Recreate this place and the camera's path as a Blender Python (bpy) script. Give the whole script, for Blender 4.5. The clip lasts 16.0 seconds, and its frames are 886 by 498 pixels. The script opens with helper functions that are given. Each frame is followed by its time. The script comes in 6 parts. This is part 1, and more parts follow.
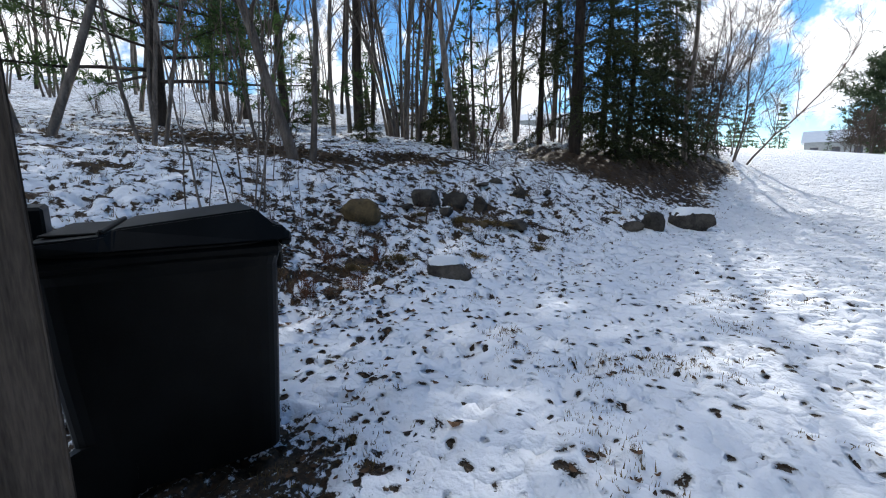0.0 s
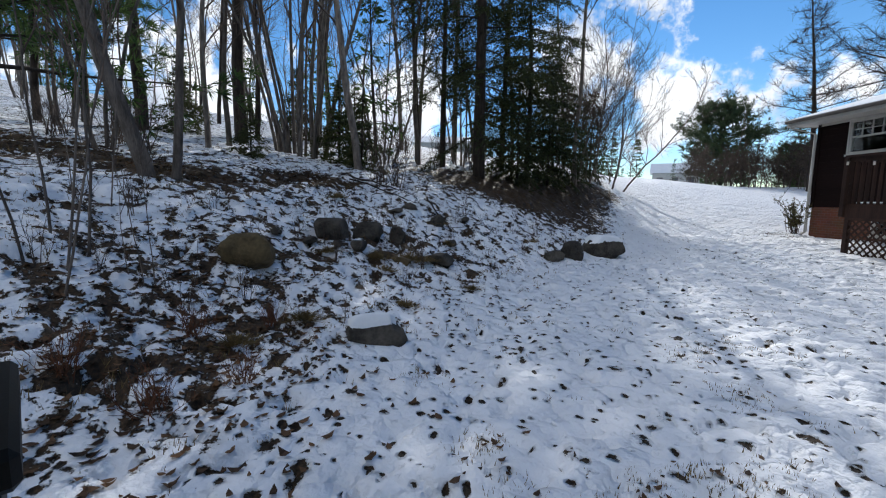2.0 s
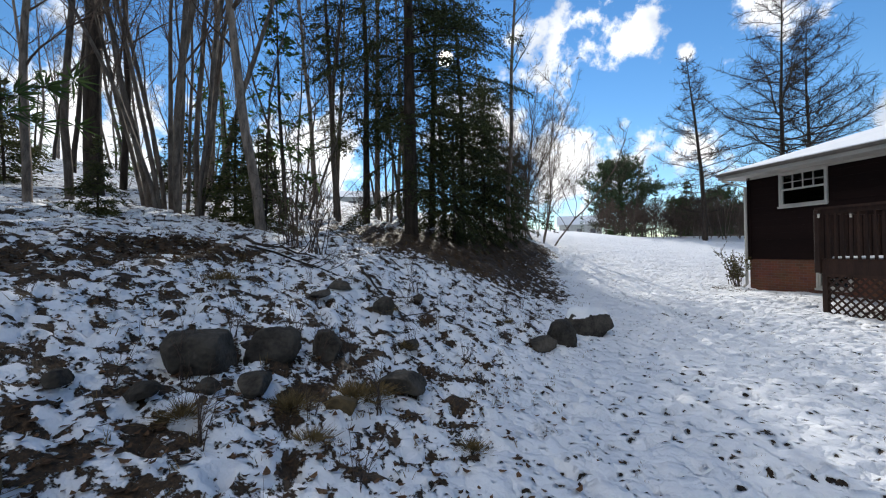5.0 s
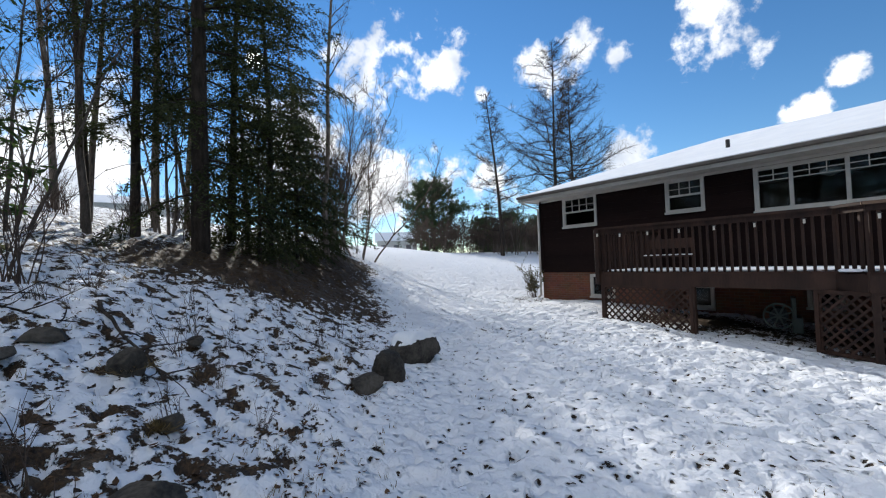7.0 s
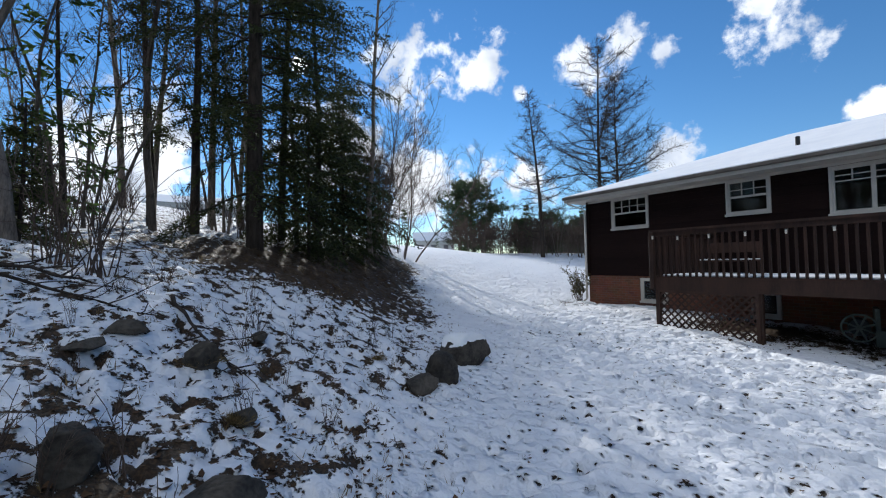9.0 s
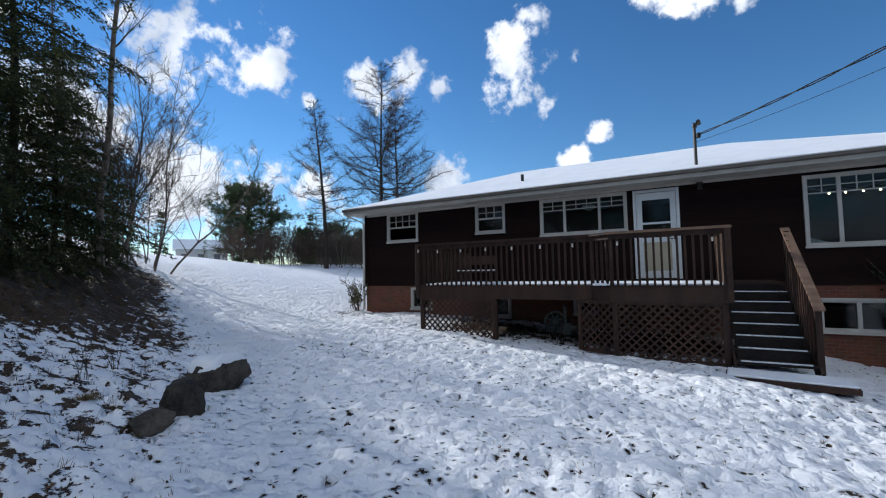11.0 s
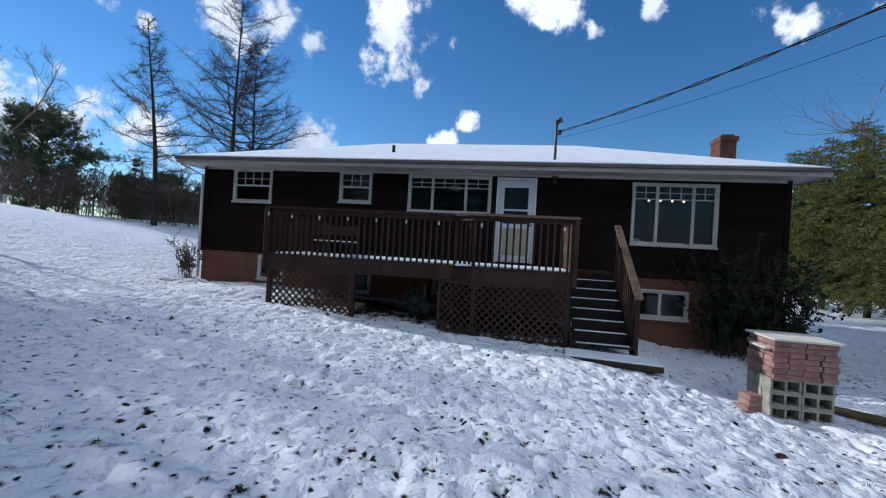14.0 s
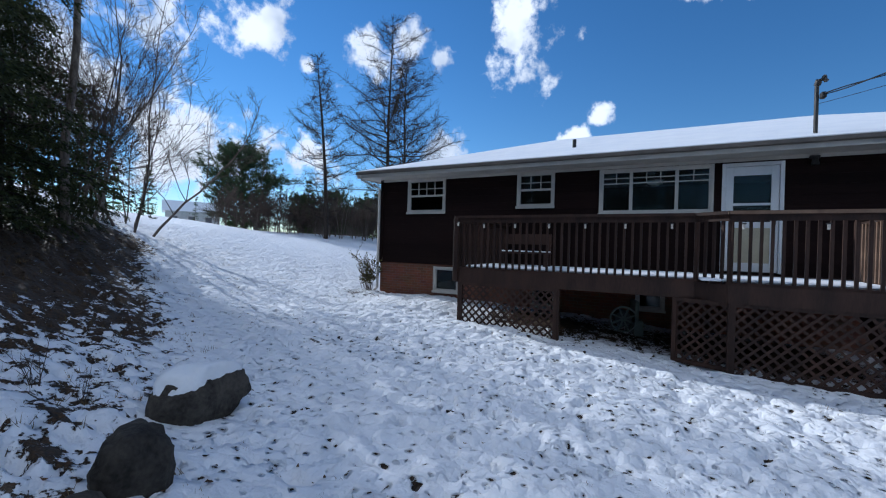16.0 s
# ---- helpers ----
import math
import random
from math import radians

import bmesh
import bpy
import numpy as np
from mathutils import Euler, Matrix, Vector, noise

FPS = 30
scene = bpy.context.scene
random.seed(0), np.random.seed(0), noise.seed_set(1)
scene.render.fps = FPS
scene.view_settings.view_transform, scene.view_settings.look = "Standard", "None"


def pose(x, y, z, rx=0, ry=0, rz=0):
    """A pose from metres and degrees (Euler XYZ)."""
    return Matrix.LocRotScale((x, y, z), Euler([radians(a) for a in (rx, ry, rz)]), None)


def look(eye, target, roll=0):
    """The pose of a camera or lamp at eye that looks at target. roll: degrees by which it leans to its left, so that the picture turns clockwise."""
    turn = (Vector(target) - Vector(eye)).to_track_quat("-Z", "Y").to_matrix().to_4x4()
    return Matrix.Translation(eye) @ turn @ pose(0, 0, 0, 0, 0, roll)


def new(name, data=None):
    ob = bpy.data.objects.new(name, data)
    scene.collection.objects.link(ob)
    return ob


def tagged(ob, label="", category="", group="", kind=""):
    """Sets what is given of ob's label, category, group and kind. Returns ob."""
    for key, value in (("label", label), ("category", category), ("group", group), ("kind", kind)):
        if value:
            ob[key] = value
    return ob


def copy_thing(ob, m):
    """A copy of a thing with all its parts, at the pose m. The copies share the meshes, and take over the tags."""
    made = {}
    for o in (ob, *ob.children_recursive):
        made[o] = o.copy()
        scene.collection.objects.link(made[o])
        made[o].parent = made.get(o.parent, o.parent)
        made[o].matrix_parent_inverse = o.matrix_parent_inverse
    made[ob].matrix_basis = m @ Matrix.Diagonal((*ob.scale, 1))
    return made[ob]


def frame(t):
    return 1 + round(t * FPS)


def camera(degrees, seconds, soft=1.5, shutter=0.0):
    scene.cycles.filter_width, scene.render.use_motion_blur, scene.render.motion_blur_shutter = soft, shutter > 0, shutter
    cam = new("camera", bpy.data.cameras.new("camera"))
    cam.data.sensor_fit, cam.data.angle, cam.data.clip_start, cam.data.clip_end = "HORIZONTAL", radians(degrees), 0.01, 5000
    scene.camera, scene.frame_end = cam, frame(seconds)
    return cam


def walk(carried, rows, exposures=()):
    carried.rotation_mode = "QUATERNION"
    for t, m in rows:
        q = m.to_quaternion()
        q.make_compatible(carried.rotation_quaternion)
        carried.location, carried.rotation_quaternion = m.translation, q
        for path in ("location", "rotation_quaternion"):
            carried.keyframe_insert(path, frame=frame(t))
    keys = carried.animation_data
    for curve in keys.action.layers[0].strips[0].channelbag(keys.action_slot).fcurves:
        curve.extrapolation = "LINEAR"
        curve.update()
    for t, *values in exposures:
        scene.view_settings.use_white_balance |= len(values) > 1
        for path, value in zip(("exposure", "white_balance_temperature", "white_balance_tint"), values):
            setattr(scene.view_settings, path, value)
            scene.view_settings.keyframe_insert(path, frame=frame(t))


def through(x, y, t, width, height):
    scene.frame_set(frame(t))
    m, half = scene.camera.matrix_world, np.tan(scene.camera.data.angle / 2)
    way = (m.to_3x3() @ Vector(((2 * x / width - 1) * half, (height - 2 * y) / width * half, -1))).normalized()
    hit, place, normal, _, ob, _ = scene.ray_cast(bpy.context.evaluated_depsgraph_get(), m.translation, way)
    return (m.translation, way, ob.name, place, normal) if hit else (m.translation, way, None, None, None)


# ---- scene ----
cam = camera(93.5, 16.0, soft=1.15)
METRES, EYE, TILT, LEAN, TURN = 8.3, 1.576, 0.0, 0.0, 14.0
ROWS = [
    (0.0, 0.0, 0.0, 0.0, -0.07, -9.52, 0.44),
    (0.5, -0.0167, 0.0247, 0.0048, -6.83, -8.33, 0.04),
    (1.0, -0.0223, 0.053, 0.0067, -12.41, -7.77, -0.38),
    (1.5, -0.0235, 0.0966, 0.0111, -14.13, -7.19, -0.75),
    (2.0, -0.0314, 0.1413, 0.0131, -14.62, -6.88, -0.55),
    (2.5, -0.0356, 0.189, 0.0153, -15.02, -6.89, -0.04),
    (3.0, -0.0332, 0.2442, 0.0208, -12.26, -6.76, 0.05),
    (5.5, 0.0035, 0.4789, 0.0452, -32.11, 1.62, 1.54),
    (6.0, 0.0337, 0.5107, 0.0448, -37.6, 1.92, 1.87),
    (6.5, 0.0571, 0.5248, 0.0512, -43.39, 2.01, 1.99),
    (7.0, 0.0664, 0.5353, 0.0509, -51.01, 1.88, 1.88),
    (7.5, 0.0629, 0.5519, 0.0519, -52.21, 1.76, 1.72),
    (8.0, 0.0519, 0.5651, 0.0531, -44.54, 1.9, 1.21),
    (10.5, 0.0636, 0.5476, 0.0523, -62.15, 2.91, 0.94),
    (11.0, 0.0695, 0.5358, 0.0525, -74.79, 3.02, 1.23),
    (11.5, 0.073, 0.5183, 0.0519, -93.33, 3.09, 1.07),
    (12.0, 0.0727, 0.5034, 0.0514, -108.28, 3.1, 0.88),
    (12.5, 0.0705, 0.4939, 0.0488, -118.79, 2.58, -0.63),
    (13.0, 0.0787, 0.5024, 0.0463, -117.37, 1.5, -1.61),
    (13.5, 0.1059, 0.5179, 0.045, -108.45, 0.57, -1.7),
    (14.0, 0.1438, 0.5462, 0.048, -93.64, -0.03, -3.31),
    (14.5, 0.1742, 0.5848, 0.0514, -87.06, -0.28, -2.63),
    (15.0, 0.2045, 0.6268, 0.0539, -83.76, -0.21, -1.58),
    (15.5, 0.2409, 0.6731, 0.0544, -77.45, -0.35, -1.62),
    (16.0, 0.271, 0.7193, 0.0581, -75.72, -0.32, -1.62),
]
walk(cam, [(t, pose(0, 0, EYE, TILT, LEAN, TURN) @ pose(METRES * x, METRES * y, METRES * z, 90 + pitch, roll, yaw)) for t, x, y, z, yaw, pitch, roll in ROWS],
     exposures=[(0.0, 0.27, 6250, 10), (1.0, -0.02, 6250, 10), (3.0, -0.08, 6300, 10), (5.5, 0.14, 6500, 10), (8.0, 0.0, 6200, 10), (12.5, -0.22, 5850, 10), (16.0, -0.28, 5500, 10)])

# ---------------------------------------------------------------- world, sun
SUN_AZ, SUN_EL = 13.2, 24.9          # degrees from +y towards +x, above the horizon
sun_way = Vector((math.sin(radians(SUN_AZ)) * math.cos(radians(SUN_EL)), math.cos(radians(SUN_AZ)) * math.cos(radians(SUN_EL)), math.sin(radians(SUN_EL))))
sun = new("sun", bpy.data.lights.new("sun", "SUN"))
sun.data.energy, sun.data.angle, sun.data.color = 4.3, radians(0.6), (1.0, 0.95, 0.86)
sun.matrix_world = look(sun_way * 60, (0, 0, 0))

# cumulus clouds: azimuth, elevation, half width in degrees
# first four: broad unseen clouds behind and overhead, added as fill light
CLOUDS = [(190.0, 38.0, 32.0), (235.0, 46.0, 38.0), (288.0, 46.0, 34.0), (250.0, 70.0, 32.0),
          (43.0, 22.0, 1.3), (60.5, 24.0, 2.2), (90.0, 33.0, 3.4), (98.0, 27.5, 2.2), (45.0, 11.0, 3.5), (38.4, 26.0, 4.6), (27.8, 25.5, 6.0), (73.0, 26.0, 5.2), (82.0, 17.2, 2.0), (50.5, 23.5, 3.5), (56.0, 25.5, 3.0),
          (36.0, 11.0, 5.0), (30.0, 12.0, 4.5), (94.5, 30.0, 3.7), (104.5, 29.5, 2.2), (79.0, 14.4, 2.2), (122.0, 31.0, 5.9),
          (120.0, 24.6, 2.5), (140.0, 17.0, 6.5), (152.0, 14.0, 7.0), (18.0, 15.5, 6.5), (28.5, 9.5, 6.5), (61.0, 12.5, 3.5),
          (-55.0, 12.0, 14.0), (-28.0, 11.0, 12.0), (-5.0, 11.0, 10.0)]


def build_world():
    w = bpy.data.worlds.new("sky")
    scene.world = w
    w.use_nodes = True
    nt = w.node_tree
    nt.nodes.clear()
    N, L = nt.nodes.new, nt.links.new
    out, bg, mix = N("ShaderNodeOutputWorld"), N("ShaderNodeBackground"), N("ShaderNodeMixRGB")
    sky = N("ShaderNodeTexSky")
    sky.sky_type, sky.sun_disc = "NISHITA", False
    sky.sun_elevation, sky.sun_rotation = radians(SUN_EL), radians(SUN_AZ)
    sky.air_density, sky.dust_density, sky.ozone_density = 1.0, 0.0, 3.5
    geo = N("ShaderNodeTexCoord")

    def math_node(op, a, b):
        n = N("ShaderNodeMath")
        n.operation = op
        for k, v in enumerate((a, b)):
            if isinstance(v, (int, float)):
                n.inputs[k].default_value = v
            else:
                L(v, n.inputs[k])
        return n.outputs[0]

    total = None
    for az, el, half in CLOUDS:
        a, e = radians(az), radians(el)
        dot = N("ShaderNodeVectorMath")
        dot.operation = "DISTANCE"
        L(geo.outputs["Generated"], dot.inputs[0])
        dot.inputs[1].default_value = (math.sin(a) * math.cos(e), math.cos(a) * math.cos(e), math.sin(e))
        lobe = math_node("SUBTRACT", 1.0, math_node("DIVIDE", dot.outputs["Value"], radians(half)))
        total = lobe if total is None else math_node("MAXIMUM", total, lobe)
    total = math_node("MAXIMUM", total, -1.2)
    noise_a = N("ShaderNodeTexNoise")
    noise_a.inputs["Scale"].default_value, noise_a.inputs["Detail"].default_value, noise_a.inputs["Roughness"].default_value = 11.0, 8.0, 0.62
    L(geo.outputs["Generated"], noise_a.inputs["Vector"])
    puff = math_node("MULTIPLY", math_node("SUBTRACT", noise_a.outputs["Fac"], 0.52), 3.7)
    dens = math_node("ADD", math_node("MULTIPLY", total, 1.05), puff)
    ramp = N("ShaderNodeMapRange")
    ramp.interpolation_type = "SMOOTHSTEP"
    ramp.inputs["From Min"].default_value, ramp.inputs["From Max"].default_value = 0.0, 0.55
    L(dens, ramp.inputs["Value"])
    # shaded bellies of the clouds
    shade = N("ShaderNodeTexNoise")
    shade.inputs["Scale"].default_value, shade.inputs["Detail"].default_value = 7.0, 4.0
    L(geo.outputs["Generated"], shade.inputs["Vector"])
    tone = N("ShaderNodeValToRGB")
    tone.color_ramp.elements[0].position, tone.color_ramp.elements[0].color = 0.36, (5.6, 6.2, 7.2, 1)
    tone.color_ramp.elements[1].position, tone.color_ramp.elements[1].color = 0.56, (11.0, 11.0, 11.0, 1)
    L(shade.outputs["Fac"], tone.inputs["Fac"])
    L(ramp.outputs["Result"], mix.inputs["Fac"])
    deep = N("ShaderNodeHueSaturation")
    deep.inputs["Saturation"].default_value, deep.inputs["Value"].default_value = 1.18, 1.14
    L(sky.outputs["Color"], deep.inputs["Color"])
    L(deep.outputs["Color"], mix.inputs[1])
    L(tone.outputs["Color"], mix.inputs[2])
    # the sun's own disc, small and bright
    off = N("ShaderNodeVectorMath")
    off.operation = "DISTANCE"
    L(geo.outputs["Generated"], off.inputs[0])
    off.inputs[1].default_value = tuple(sun_way)
    disc = N("ShaderNodeMapRange")
    disc.interpolation_type = "SMOOTHSTEP"
    disc.inputs["From Min"].default_value, disc.inputs["From Max"].default_value = radians(1.15), radians(0.5)
    L(off.outputs["Value"], disc.inputs["Value"])
    lit = N("ShaderNodeMixRGB")
    L(disc.outputs["Result"], lit.inputs["Fac"])
    L(mix.outputs["Color"], lit.inputs[1])
    lit.inputs[2].default_value = (60.0, 56.0, 48.0, 1)
    L(lit.outputs["Color"], bg.inputs["Color"])
    bg.inputs["Strength"].default_value = 0.115
    L(bg.outputs[0], out.inputs["Surface"])


build_world()


# ---------------------------------------------------------------- materials
def material(name, dark, light, scale=8.0, rough=0.8, bump=0.3, fine=60.0, metal=0.0, per_piece=0.0, stretch=(1, 1, 1), spec=0.3, bump_dist=0.01):
    """Two-scale procedural surface: broad patches, fine grain, relief."""
    m = bpy.data.materials.new(name)
    m.use_nodes = True
    nt = m.node_tree
    N, L = nt.nodes.new, nt.links.new
    b = nt.nodes["Principled BSDF"]
    tc, mp = N("ShaderNodeTexCoord"), N("ShaderNodeMapping")
    mp.inputs["Scale"].default_value = stretch
    L(tc.outputs["Object"], mp.inputs["Vector"])
    n1, n2 = N("ShaderNodeTexNoise"), N("ShaderNodeTexNoise")
    n1.inputs["Scale"].default_value, n1.inputs["Detail"].default_value = scale, 5
    n2.inputs["Scale"].default_value, n2.inputs["Detail"].default_value = fine, 3
    L(mp.outputs[0], n1.inputs["Vector"])
    L(mp.outputs[0], n2.inputs["Vector"])
    add = N("ShaderNodeMath")
    add.operation = "MULTIPLY_ADD"
    L(n2.outputs["Fac"], add.inputs[0])
    add.inputs[1].default_value = 0.5
    L(n1.outputs["Fac"], add.inputs[2])
    ramp = N("ShaderNodeValToRGB")
    ramp.color_ramp.elements[0].position, ramp.color_ramp.elements[1].position = 0.55, 0.95
    ramp.color_ramp.elements[0].color, ramp.color_ramp.elements[1].color = (*dark, 1), (*light, 1)
    L(add.outputs[0], ramp.inputs["Fac"])
    col = ramp.outputs["Color"]
    if per_piece:
        info, hsv, mr = N("ShaderNodeObjectInfo"), N("ShaderNodeHueSaturation"), N("ShaderNodeMapRange")
        mr.inputs["To Min"].default_value, mr.inputs["To Max"].default_value = 1 - per_piece, 1 + per_piece
        L(info.outputs["Random"], mr.inputs["Value"])
        L(mr.outputs["Result"], hsv.inputs["Value"])
        L(col, hsv.inputs["Color"])
        col = hsv.outputs["Color"]
    L(col, b.inputs["Base Color"])
    b.inputs["Roughness"].default_value, b.inputs["Metallic"].default_value = rough, metal
    b.inputs["Specular IOR Level"].default_value = spec
    if bump:
        bp = N("ShaderNodeBump")
        bp.inputs["Strength"].default_value, bp.inputs["Distance"].default_value = bump, bump_dist
        L(add.outputs[0], bp.inputs["Height"])
        L(bp.outputs["Normal"], b.inputs["Normal"])
    return m


def leafy(name, dark, light, through=0.25, rough=0.6, spread=0.5):
    """Leaves, needles and litter: colour varies from piece to piece."""
    m = bpy.data.materials.new(name)
    m.use_nodes = True
    nt = m.node_tree
    N, L = nt.nodes.new, nt.links.new
    b = nt.nodes["Principled BSDF"]
    g, ramp = N("ShaderNodeNewGeometry"), N("ShaderNodeValToRGB")
    ramp.color_ramp.elements[0].color, ramp.color_ramp.elements[1].color = (*dark, 1), (*light, 1)
    L(g.outputs["Random Per Island"], ramp.inputs["Fac"])
    L(ramp.outputs["Color"], b.inputs["Base Color"])
    b.inputs["Roughness"].default_value = rough
    b.inputs["Specular IOR Level"].default_value = 0.25
    if through:
        tr, mx = N("ShaderNodeBsdfTranslucent"), N("ShaderNodeMixShader")
        L(ramp.outputs["Color"], tr.inputs["Color"])
        mx.inputs["Fac"].default_value = through
        L(b.outputs[0], mx.inputs[1])
        L(tr.outputs[0], mx.inputs[2])
        L(mx.outputs[0], nt.nodes["Material Output"].inputs["Surface"])
    return m


def snow_ground():
    m = bpy.data.materials.new("patchy_snow")
    m.use_nodes = True
    nt = m.node_tree
    N, L = nt.nodes.new, nt.links.new
    b = nt.nodes["Principled BSDF"]
    tc = N("ShaderNodeTexCoord")

    def nz(scale, detail, rough=0.55):
        n = N("ShaderNodeTexNoise")
        n.inputs["Scale"].default_value, n.inputs["Detail"].default_value, n.inputs["Roughness"].default_value = scale, detail, rough
        L(tc.outputs["Object"], n.inputs["Vector"])
        return n.outputs["Fac"]

    def mth(op, a, c):
        n = N("ShaderNodeMath")
        n.operation = op
        for k, v in enumerate((a, c)):
            if isinstance(v, (int, float)):
                n.inputs[k].default_value = v
            else:
                L(v, n.inputs[k])
        return n.outputs[0]

    def cells(scale, warp, stretch=1.0):
        """Distance to the cell's middle, in cell sizes, and the cell's own random colour; edges wander."""
        wob, vm, mp, vo = N("ShaderNodeTexNoise"), N("ShaderNodeVectorMath"), N("ShaderNodeMapping"), N("ShaderNodeTexVoronoi")
        wob.inputs["Scale"].default_value, wob.inputs["Detail"].default_value = scale * 1.6, 3
        L(tc.outputs["Object"], wob.inputs["Vector"])
        vm.operation = "MULTIPLY_ADD"
        L(wob.outputs["Color"], vm.inputs[0])
        vm.inputs[1].default_value = (warp, warp, 0)
        L(tc.outputs["Object"], vm.inputs[2])
        mp.inputs["Scale"].default_value = (1, stretch, 0)
        L(vm.outputs[0], mp.inputs["Vector"])
        vo.inputs["Scale"].default_value = scale
        L(mp.outputs[0], vo.inputs["Vector"])
        return vo.outputs["Distance"], vo.outputs["Color"]

    at = N("ShaderNodeAttribute")
    at.attribute_name = "bare"
    on_bank_share = N("ShaderNodeAttribute")
    on_bank_share.attribute_name = "bank"
    pillow, _ = cells(6.5, 0.16)
    hole, hole_tint = cells(4.4, 0.05, 0.8)
    hole_b, hole_tint_b = cells(7.6, 0.04, 1.2)

    hole_c, hole_tint_c = cells(13.0, 0.025, 0.9)

    def pits(dist, tint, low, high):
        sep = N("ShaderNodeSeparateColor")
        L(tint, sep.inputs[0])
        size = N("ShaderNodeMapRange")
        size.inputs["From Min"].default_value, size.inputs["From Max"].default_value = 0.35, 1.0
        size.inputs["To Min"].default_value, size.inputs["To Max"].default_value = low, high
        L(sep.outputs[0], size.inputs["Value"])
        return mth("SUBTRACT", size.outputs["Result"], dist)

    pit = mth("MAXIMUM", mth("MAXIMUM", pits(hole, hole_tint, 0.02, 0.25), pits(hole_b, hole_tint_b, -0.03, 0.32)), pits(hole_c, hole_tint_c, -0.04, 0.36))
    ragged = mth("ADD", mth("MULTIPLY", mth("SUBTRACT", nz(17.0, 4, 0.68), 0.5), 0.42), mth("MULTIPLY", mth("SUBTRACT", nz(1.0, 2), 0.5), 0.3))
    pit = mth("ADD", pit, ragged)
    blotch = mth("ADD", mth("ADD", mth("MULTIPLY", nz(6.0, 5, 0.62), 0.5), mth("MULTIPLY", nz(24.0, 4, 0.65), 0.26)), mth("MULTIPLY", pillow, 0.28))
    speck = mth("ADD", mth("ADD", mth("MULTIPLY", nz(26.0, 4, 0.65), 0.52), mth("MULTIPLY", nz(3.0, 3), 0.26)), 0.10)
    # pits take the litter colour, partly for the shadow inside them
    speck = mth("ADD", speck, mth("MULTIPLY", mth("MAXIMUM", mth("ADD", pit, 0.02), -0.1), 0.95))
    patch = mth("ADD", mth("MULTIPLY", blotch, on_bank_share.outputs["Fac"]), mth("MULTIPLY", speck, mth("SUBTRACT", 1.0, on_bank_share.outputs["Fac"])))
    cover = mth("ADD", mth("SUBTRACT", patch, 0.60), at.outputs["Fac"])
    mask = N("ShaderNodeMapRange")
    mask.interpolation_type = "SMOOTHSTEP"
    mask.inputs["From Min"].default_value, mask.inputs["From Max"].default_value = -0.012, 0.022
    L(cover, mask.inputs["Value"])
    # snow, faintly uneven
    snow = N("ShaderNodeValToRGB")
    snow.color_ramp.elements[0].color, snow.color_ramp.elements[1].color = (0.74, 0.77, 0.82, 1), (0.87, 0.88, 0.9, 1)
    L(nz(3.0, 5), snow.inputs["Fac"])
    # litter: dead leaves, turf, soil; in the lawn's pits also painted shade
    litter = N("ShaderNodeValToRGB")
    cr = litter.color_ramp
    cr.elements[0].position, cr.elements[0].color = 0.3, (0.016, 0.012, 0.008, 1)
    cr.elements[1].position, cr.elements[1].color = 0.78, (0.13, 0.075, 0.038, 1)
    e = cr.elements.new(0.5)
    e.color = (0.048, 0.031, 0.018, 1)
    L(nz(42.0, 4, 0.7), litter.inputs["Fac"])
    mixc = N("ShaderNodeMixRGB")
    L(mask.outputs["Result"], mixc.inputs["Fac"])
    L(snow.outputs["Color"], mixc.inputs[1])
    L(litter.outputs["Color"], mixc.inputs[2])
    L(mixc.outputs["Color"], b.inputs["Base Color"])
    b.inputs["Roughness"].default_value = 0.75
    b.inputs["Specular IOR Level"].default_value = 0.25
    bp = N("ShaderNodeBump")
    bp.inputs["Strength"].default_value, bp.inputs["Distance"].default_value = 1.0, 0.085
    height = mth("ADD", mth("MULTIPLY", mask.outputs["Result"], -0.6), mth("ADD", mth("ADD", mth("MULTIPLY", nz(2.3, 3, 0.45), 1.3), mth("MULTIPLY", nz(8.0, 2, 0.45), 0.3)), mth("MULTIPLY", nz(60.0, 3), 0.07)))
    lawn_share = mth("SUBTRACT", 1.0, on_bank_share.outputs["Fac"])
    dip = mth("MAXIMUM", mth("ADD", pit, 0.13), 0.0)
    hollow = mth("MULTIPLY", mth("MULTIPLY", dip, dip), mth("MULTIPLY", lawn_share, -9.0))
    height = mth("ADD", mth("ADD", height, hollow), mth("MULTIPLY", mth("MULTIPLY", pillow, pillow), -0.5))
    L(height, bp.inputs["Height"])
    L(bp.outputs["Normal"], b.inputs["Normal"])
    return m


def glass_material():
    m = bpy.data.materials.new("window_glass")
    m.use_nodes = True
    nt = m.node_tree
    nt.nodes.clear()
    N, L = nt.nodes.new, nt.links.new
    out, mx, gl, tr, fr = N("ShaderNodeOutputMaterial"), N("ShaderNodeMixShader"), N("ShaderNodeBsdfGlossy"), N("ShaderNodeBsdfTransparent"), N("ShaderNodeFresnel")
    fr.inputs["IOR"].default_value = 1.33
    gl.inputs["Roughness"].default_value = 0.02
    tr.inputs["Color"].default_value = (0.75, 0.8, 0.8, 1)
    L(fr.outputs[0], mx.inputs["Fac"])
    L(tr.outputs[0], mx.inputs[1])
    L(gl.outputs[0], mx.inputs[2])
    L(mx.outputs[0], out.inputs["Surface"])
    return m


